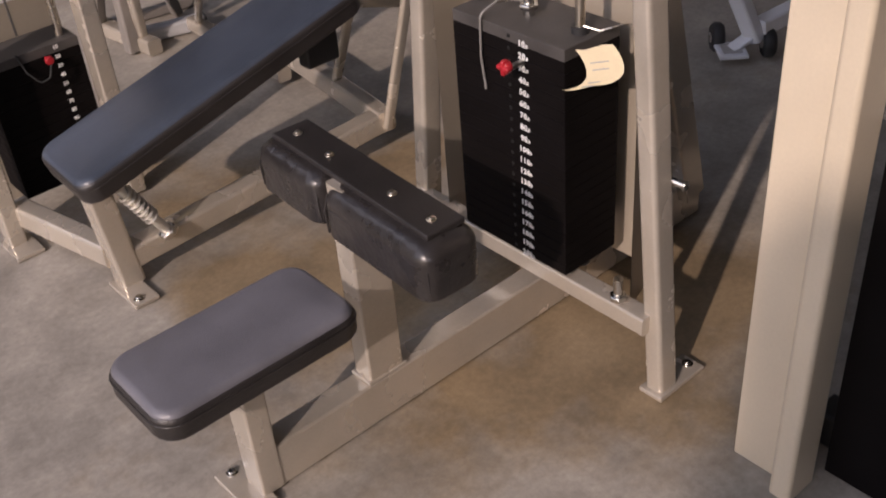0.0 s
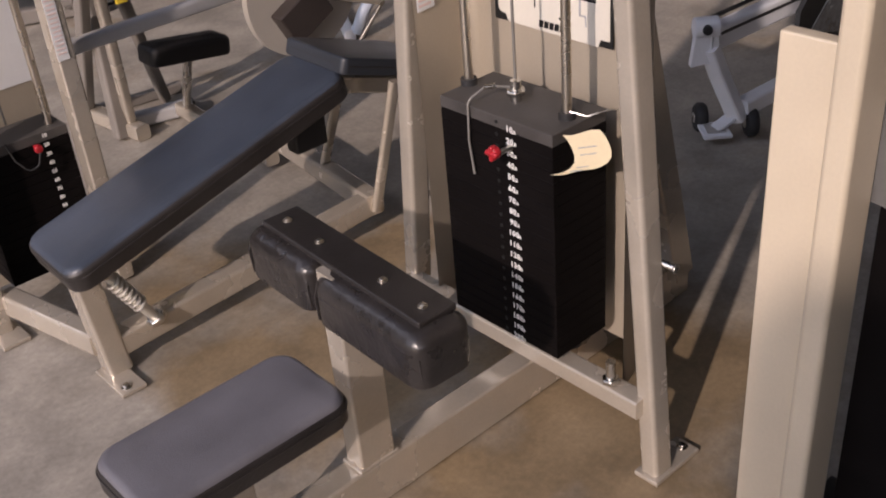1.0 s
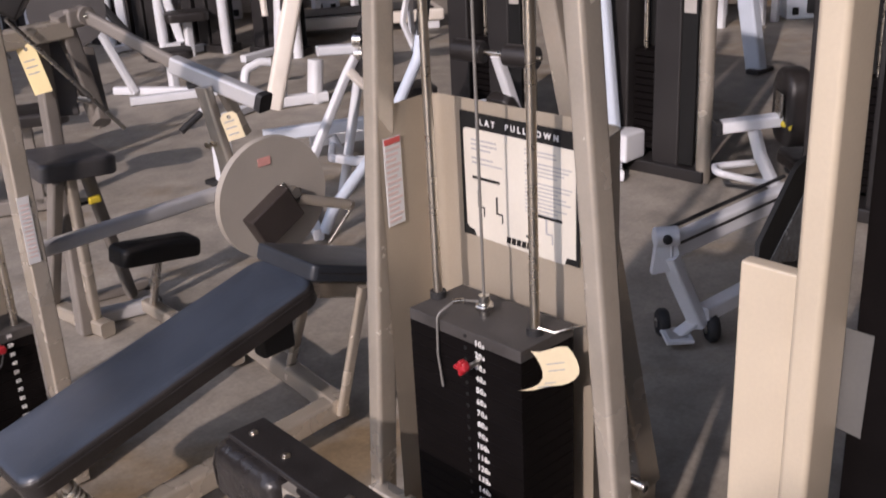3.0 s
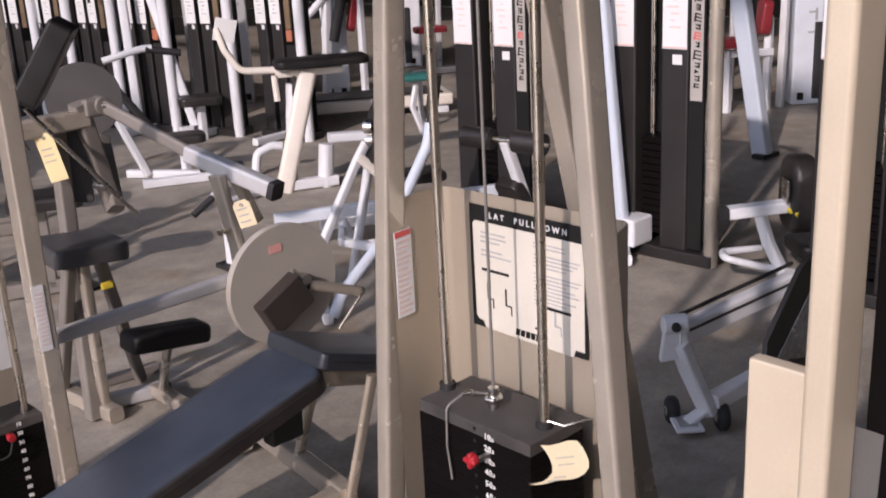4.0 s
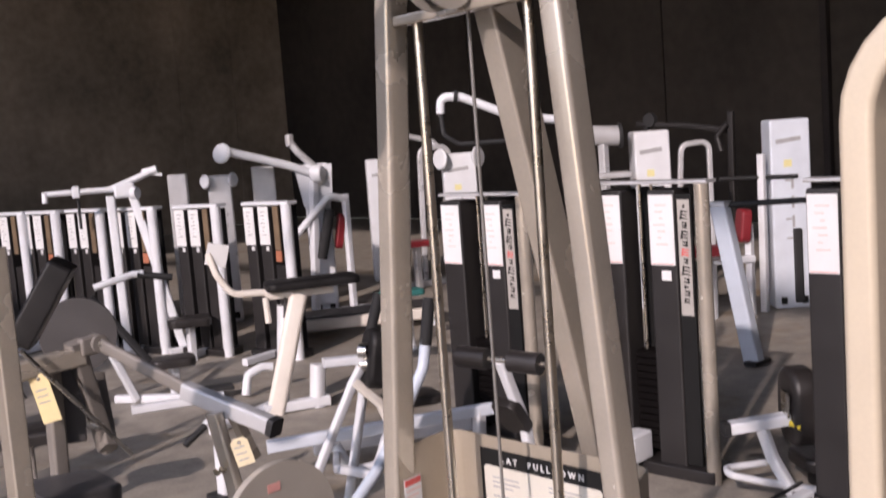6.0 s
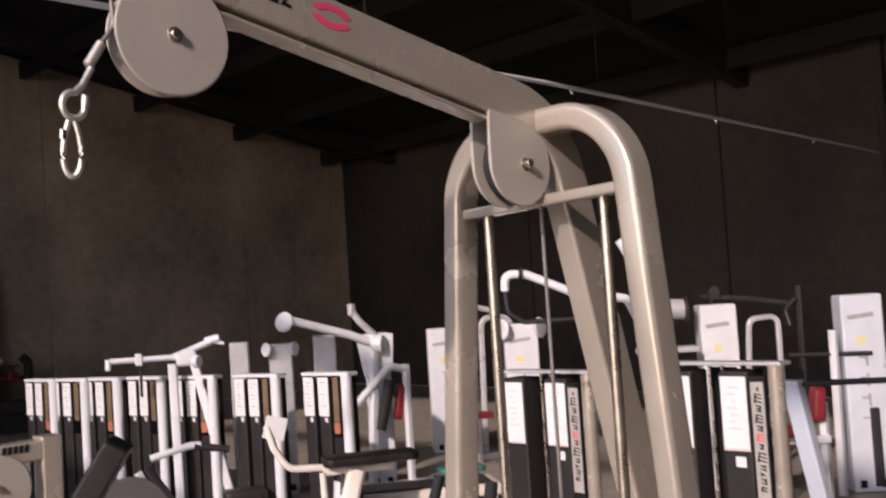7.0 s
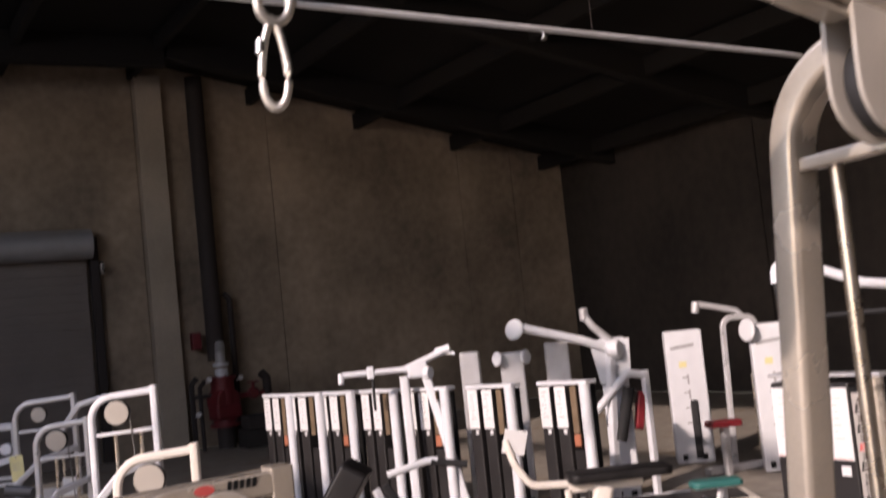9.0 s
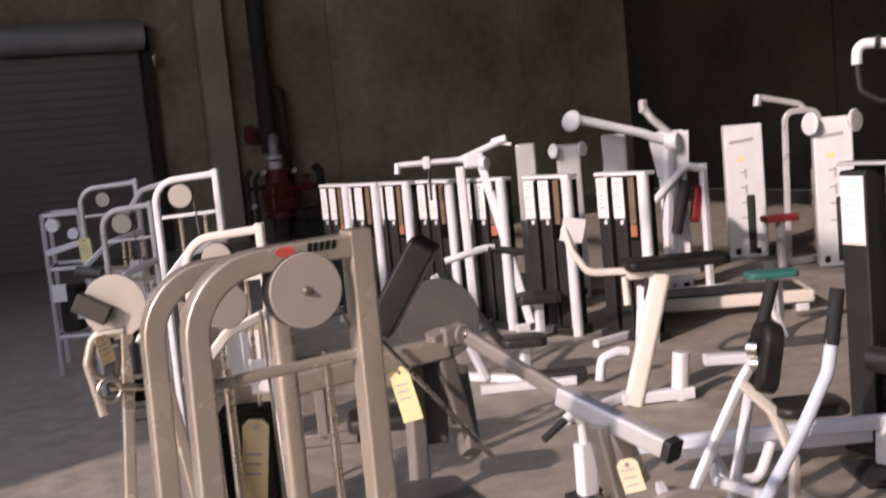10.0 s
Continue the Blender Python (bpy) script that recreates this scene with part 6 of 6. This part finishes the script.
# ---- machines standing in line behind the leg curl ----
def arch_machine(x, y, w, h, rz, material, label, disc_r=0.062, arm=False):
    m = thing("weight_machine", (0, 0, 0), label, "gym machine", "line of arched weight machines")
    part("tower_arch", tube([(-w / 2, 0, 0.0), (-w / 2, 0, h - 0.02), (w / 2, 0, h)], 0.036, 0.042, (0, 1, 0), 0.12, 0.012, 8), material, m)
    part("tower_post", tube([(w / 2, 0, 0.0), (w / 2, 0, h + 0.025)], 0.038, 0.046, (0, 1, 0), 0, 0.012), material, m)
    part("guide_bar", tube([(-w / 2, 0, h - 0.21), (w / 2, 0, h - 0.20)], 0.018, 0.02, (0, 0, 1), 0, 0.006), material, m)
    for s in (-0.18, 0.22):
        part("guide_rod", pipe([(s * w, 0.05, 0.1), (s * w, 0.05, h - 0.2)], 0.010, 0, 10), CHROME, m, "chrome guide rod")
    part("pulley_cover", disc((-w * 0.08, -0.035, h - 0.10), Y, disc_r, 0.008, 32), DISC, m, "round beige cover plate")
    part("pulley", disc((-w * 0.08, -0.01, h - 0.10), Y, disc_r * 1.05, 0.03, 32), RUBBER, m)
    plates(m, (0, 0.06, 0.14), (w * 0.66, 0.13, 0.030), 0.034, 13)
    part("back_panel", box((0, 0.14, 0.48), (w * 0.9, 0.005, 0.86), 0.001), PANEL, m)
    part("placard", box((0, 0.134, 0.76), (w * 0.55, 0.003, 0.24), 0.001), CARD, m, "white placard")
    part("base_tube", tube([(-w / 2 - 0.05, 0.03, 0.04), (w / 2 + 0.6, 0.03, 0.04)], 0.06, 0.07, (0, 0, 1), 0, 0.01), DULL_SHADED_SILVER, m)
    part("seat_post", tube([(w / 2 + 0.42, 0.03, 0.04), (w / 2 + 0.42, 0.03, 0.42)], 0.06, 0.06, (1, 0, 0), 0, 0.01), DULL_SHADED_SILVER, m)
    part("seat_pad", pad((w / 2 + 0.45, 0.03, 0.46), (0.34, 0.25, 0.06), None, 0.05, 0.02), VINYL, m, "black seat pad")
    part("swing_arm", tube([(w / 2 + 0.02, -0.05, h - 0.34), (0.0, -0.16, h - 0.40), (-w / 2 + 0.02, -0.20, h - 0.56)], 0.034, 0.04, (0, 0, 1), 0.06, 0.008), material, m)
    part("roller_pad", pipe([(-w / 2 - 0.02, -0.21, h - 0.57), (-w / 2 + 0.16, -0.24, h - 0.60)], 0.042, 0, 16), LIT_VINYL, m, "grey roller pad")
    part("side_placard", box((w / 2 - 0.06, -0.028, h - 0.62), (0.09, 0.003, 0.15), 0.001), CARD, m, "small white placard")
    part("cable", pipe([(-w * 0.08 + disc_r, -0.02, h - 0.10), (w * 0.22, 0.04, 0.62)], 0.004, 0, 6), CABLE, m)
    if arm:
        part("press_arm", tube([(w / 2 - 0.10, -0.08, h - 0.26), (w / 2 + 0.06, -0.10, h - 0.06), (w / 2 + 0.24, -0.10, h - 0.02)], 0.04, 0.045, (0, 1, 0), 0.05, 0.01), material, m)
        part("arm_link", tube([(w / 2 + 0.05, -0.07, h - 0.07), (w / 2, 0.0, h - 0.10)], 0.035, 0.035, (0, 0, 1), 0, 0.008), material, m)
        part("grip", pipe([(w / 2 + 0.24, -0.10, h - 0.02), (w / 2 + 0.24, -0.22, h - 0.04)], 0.018, 0, 10), FOAM, m, "black foam grip")
    m.matrix_basis = pose(x, y, 0, 0, 0, rz)
    return m


arch_machine(1.33, 5.0, 0.32, 1.33, -24, WARM_WHITE, "cream-white low arched weight machine in the line")
arch_machine(1.50, 6.28, 0.33, 1.55, -25, WHITE, "taller cream-white arched weight machine in the line")
arch_machine(1.38, 7.45, 0.31, 1.37, -25, LIGHT_SILVER, "grey arched weight machine farther down the line")
arch_machine(1.43, 8.34, 0.40, 1.50, -25, LIGHT_SILVER, "grey arched weight machine near the line's end", 0.05, True)


def frame_rack():
    m = thing("storage_rack", (1.25, 9.6, 0), "grey open tubular frame at the end of the line", "rack")
    pts = [(1.09, 9.50), (1.36, 9.38), (1.20, 10.0), (1.42, 9.9)]
    for x, y in pts:
        part("post", tube([(x, y, 0.0), (x, y, 1.29)], 0.035, 0.035, (1, 0, 0), 0, 0.008), LIGHT_SILVER, m)
    for z in (1.28, 0.85, 0.30):
        part("rail", tube([(pts[0][0], pts[0][1], z), (pts[1][0], pts[1][1], z)], 0.03, 0.03, (0, 0, 1), 0, 0.006), LIGHT_SILVER, m)
        part("rail", tube([(pts[2][0], pts[2][1], z), (pts[3][0], pts[3][1], z)], 0.03, 0.03, (0, 0, 1), 0, 0.006), LIGHT_SILVER, m)
        part("rail", tube([(pts[0][0], pts[0][1], z), (pts[2][0], pts[2][1], z)], 0.03, 0.03, (0, 0, 1), 0, 0.006), LIGHT_SILVER, m)
        part("rail", tube([(pts[1][0], pts[1][1], z), (pts[3][0], pts[3][1], z)], 0.03, 0.03, (0, 0, 1), 0, 0.006), LIGHT_SILVER, m)
    for x, y, z, r in ((1.16, 9.46, 1.20, 0.055), (1.30, 9.40, 1.12, 0.045)):
        part("pulley", disc((x, y, z), (-0.45, -0.9, 0), r, 0.05, 20), WHITE, m, "white pulley wheel")
    part("cross_tube", tube([(1.09, 9.50, 0.98), (1.36, 9.38, 1.05)], 0.04, 0.05, (0, 0, 1), 0, 0.008), WHITE, m)
    part("placard", box((1.14, 9.46, 0.66), (0.11, 0.004, 0.14), 0.001, turn(0, 0, -25)), CARD, m, "white placard")
    part("placard", box((1.29, 9.39, 0.50), (0.09, 0.004, 0.12), 0.001, turn(0, 0, -25)), CARD, m, "white placard")
    part("weight_box", box((1.27, 9.7, 0.5), (0.16, 0.28, 0.36), 0.02, turn(0, 0, -25)), DARK, m)
    return m


frame_rack()


def cam_machine():
    m = thing("leg_extension_machine", (0.9, 5.05, 0), "silver leg machine with a round cam and curved handles", "gym machine")
    part("cam_disc", disc((0.875, 5.07, 1.082), (-0.45, -0.9, 0), 0.132, 0.014, 48), DISC, m, "round beige cam disc")
    part("counterweight", box((0.785, 5.06, 1.088), (0.145, 0.05, 0.080), 0.005, turn(0, 30, -26)), BROWN_BLOCK, m, "black counterweight block")
    part("handle", pipe([(0.90, 5.06, 0.98), (0.78, 5.11, 0.97), (0.745, 5.11, 0.86), (0.78, 5.09, 0.64)], 0.022, 0.05, 10), SILVER, m)
    part("handle", pipe([(1.02, 5.0, 0.97), (0.94, 5.03, 0.94), (0.92, 5.03, 0.78)], 0.022, 0.05, 10), SILVER, m)
    part("pad", pad((0.90, 5.06, 0.87), (0.12, 0.10, 0.14), turn(0, 0, -26), 0.03, 0.02), VINYL, m, "black knee pad")
    part("leg", tube([(0.90, 5.03, 0.97), (0.80, 5.0, 0.0)], 0.05, 0.045, (0, 1, 0), 0, 0.01), SILVER, m)
    part("leg", tube([(1.0, 5.0, 0.95), (1.12, 4.95, 0.0)], 0.05, 0.045, (0, 1, 0), 0, 0.01), SILVER, m)
    part("adjuster", joined(pipe([(0.80, 4.98, 0.775), (0.98, 4.97, 0.74)], 0.014, 0, 10), pipe([(0.80 + 0.045 * math.cos(k * 0.349), 4.97, 0.765 + 0.045 * math.sin(k * 0.349)) for k in range(19)], 0.010, 0, 8), pipe([(0.74, 4.99, 0.84), (0.80, 4.98, 0.80)], 0.012, 0, 8)), CHROME, m, "chrome adjuster")
    part("base_tube", tube([(0.76, 5.02, 0.03), (1.2, 4.94, 0.03)], 0.06, 0.055, (0, 0, 1), 0, 0.01), SILVER, m)
    return m


cam_machine()
hang_tag("price_tag", (1.215, 8.22, 1.07), (0.085, 0.17), 0, -4, -20, PALE_YELLOW, "pale yellow price tag on a grey machine of the line")
hang_tag("price_tag", (0.805, 5.0, 0.925), (0.068, 0.12), 0, -10, 26, MANILA, "manila price tag on the leg machine")


# ---- sprinkler valves at the foot of the riser, by the far wall ----
def riser_valves():
    m = thing("sprinkler_valve", (5.9, 18.4, 0), "dark red sprinkler valve with side pipes and handwheels", "valve")
    x, y = 5.90, 18.40
    part("body", joined(pipe([(x, y, 0.42), (x, y, 0.55), (x, y, 1.10), (x, y, 1.20)], 0.20, 0, 20), disc((x, y, 0.80), (0.3, -1, 0), 0.25, 0.36, 24, 0.04), box((x, y - 0.05, 0.62), (0.50, 0.34, 0.26), 0.06, turn(0, 0, 12), 3)), DARK_RED, m, "dark red cast valve body")
    for z, r in ((0.40, 0.26), (1.20, 0.24)):
        fl = part("flange", disc((x, y, z), Z, r, 0.06, 28), DARK_RED, m)
        for k in range(8):
            c, q = math.cos(k * math.pi / 4), math.sin(k * math.pi / 4)
            part("flange_bolt", bolt((x + c * r * 0.84, y + q * r * 0.84, z + 0.03), Z, 0.016, 0.02), BEAM, fl)
    part("lower_pipe", pipe([(x, y, 0.0), (x, y, 0.40)], 0.15, 0, 20), BEAM, m)
    part("neck", pipe([(x, y, 1.46), (x, y, 1.62), (x + 0.06, y + 0.16, 1.78)], 0.085, 0.06, 16), ROLLER_BOX, m, "grey neck pipe")
    part("coupling", joined(pipe([(x, y, 1.22), (x, y, 1.36)], 0.115, 0, 20), disc((x, y, 1.43), Z, 0.135, 0.06, 24)), WHITE, m, "white coupling")
    for px, top, r in ((5.36, 1.24, 0.045), (5.50, 1.18, 0.035), (6.70, 1.22, 0.075)):
        part("side_pipe", pipe([(px, y, 0.0), (px, y, top - 0.1), (px + 0.10 * (1 if px < 6 else -1), y, top)], r, 0.08, 12), BEAM, m)
    part("link_pipe", pipe([(5.40, y, 0.92), (x - 0.15, y, 0.92)], 0.035, 0, 10), BEAM, m)
    part("link_pipe", pipe([(x + 0.15, y, 0.86), (6.70, y, 0.86)], 0.045, 0, 10), DARK_RED, m)
    part("side_valve", joined(disc((6.44, y, 0.88), Y, 0.10, 0.16, 20, 0.03), pipe([(6.44, y, 0.88), (6.44, y - 0.02, 1.06)], 0.03, 0, 10)), DARK_RED, m, "small red gate valve")
    wheel = [(6.44 + 0.10 * math.cos(a), y - 0.02 + 0.10 * math.sin(a), 1.07) for a in [k * math.pi / 10 for k in range(21)]]
    part("handwheel", joined(pipe(wheel, 0.014, 0, 8), pipe([(6.34, y - 0.02, 1.07), (6.54, y - 0.02, 1.07)], 0.010, 0, 6)), DARK_RED, m, "red handwheel")
    for gx, gz in ((5.61, 1.20), (5.38, 0.64), (6.16, 1.18)):
        part("gauge", joined(disc((gx, y - 0.22, gz), Y, 0.045, 0.03, 20), pipe([(gx, y - 0.20, gz), (gx, y, gz - 0.05)], 0.012, 0, 8)), CARD, m, "white pressure gauge")
    part("tamper_box", box((5.62, 18.80, 1.87), (0.16, 0.16, 0.30), 0.02), DARK_RED, m, "small red alarm box on the wall")
    return m


riser_valves()
for k, (x, y, w, d, h) in enumerate(((6.25, 17.9, 0.5, 0.45, 0.52), (6.95, 17.8, 0.5, 0.5, 0.62))):
    t = thing("storage_crate", (x, y, 0), "dark stacked storage crate by the wall", "crate", "crates by the wall")
    part("lower_crate", box((x, y, h * 0.3), (w, d, h * 0.6), 0.03, turn(0, 0, 8 * k)), DARK, t)
    part("upper_crate", box((x + 0.03, y, h * 0.8), (w * 0.86, d * 0.9, h * 0.385), 0.03, turn(0, 0, -6 * k)), DARK if k else BEAM, t)
    part("lid", box((x + 0.03, y, h + 0.005), (w * 0.9, d * 0.94, 0.03), 0.008, turn(0, 0, -6 * k)), RUBBER, t)
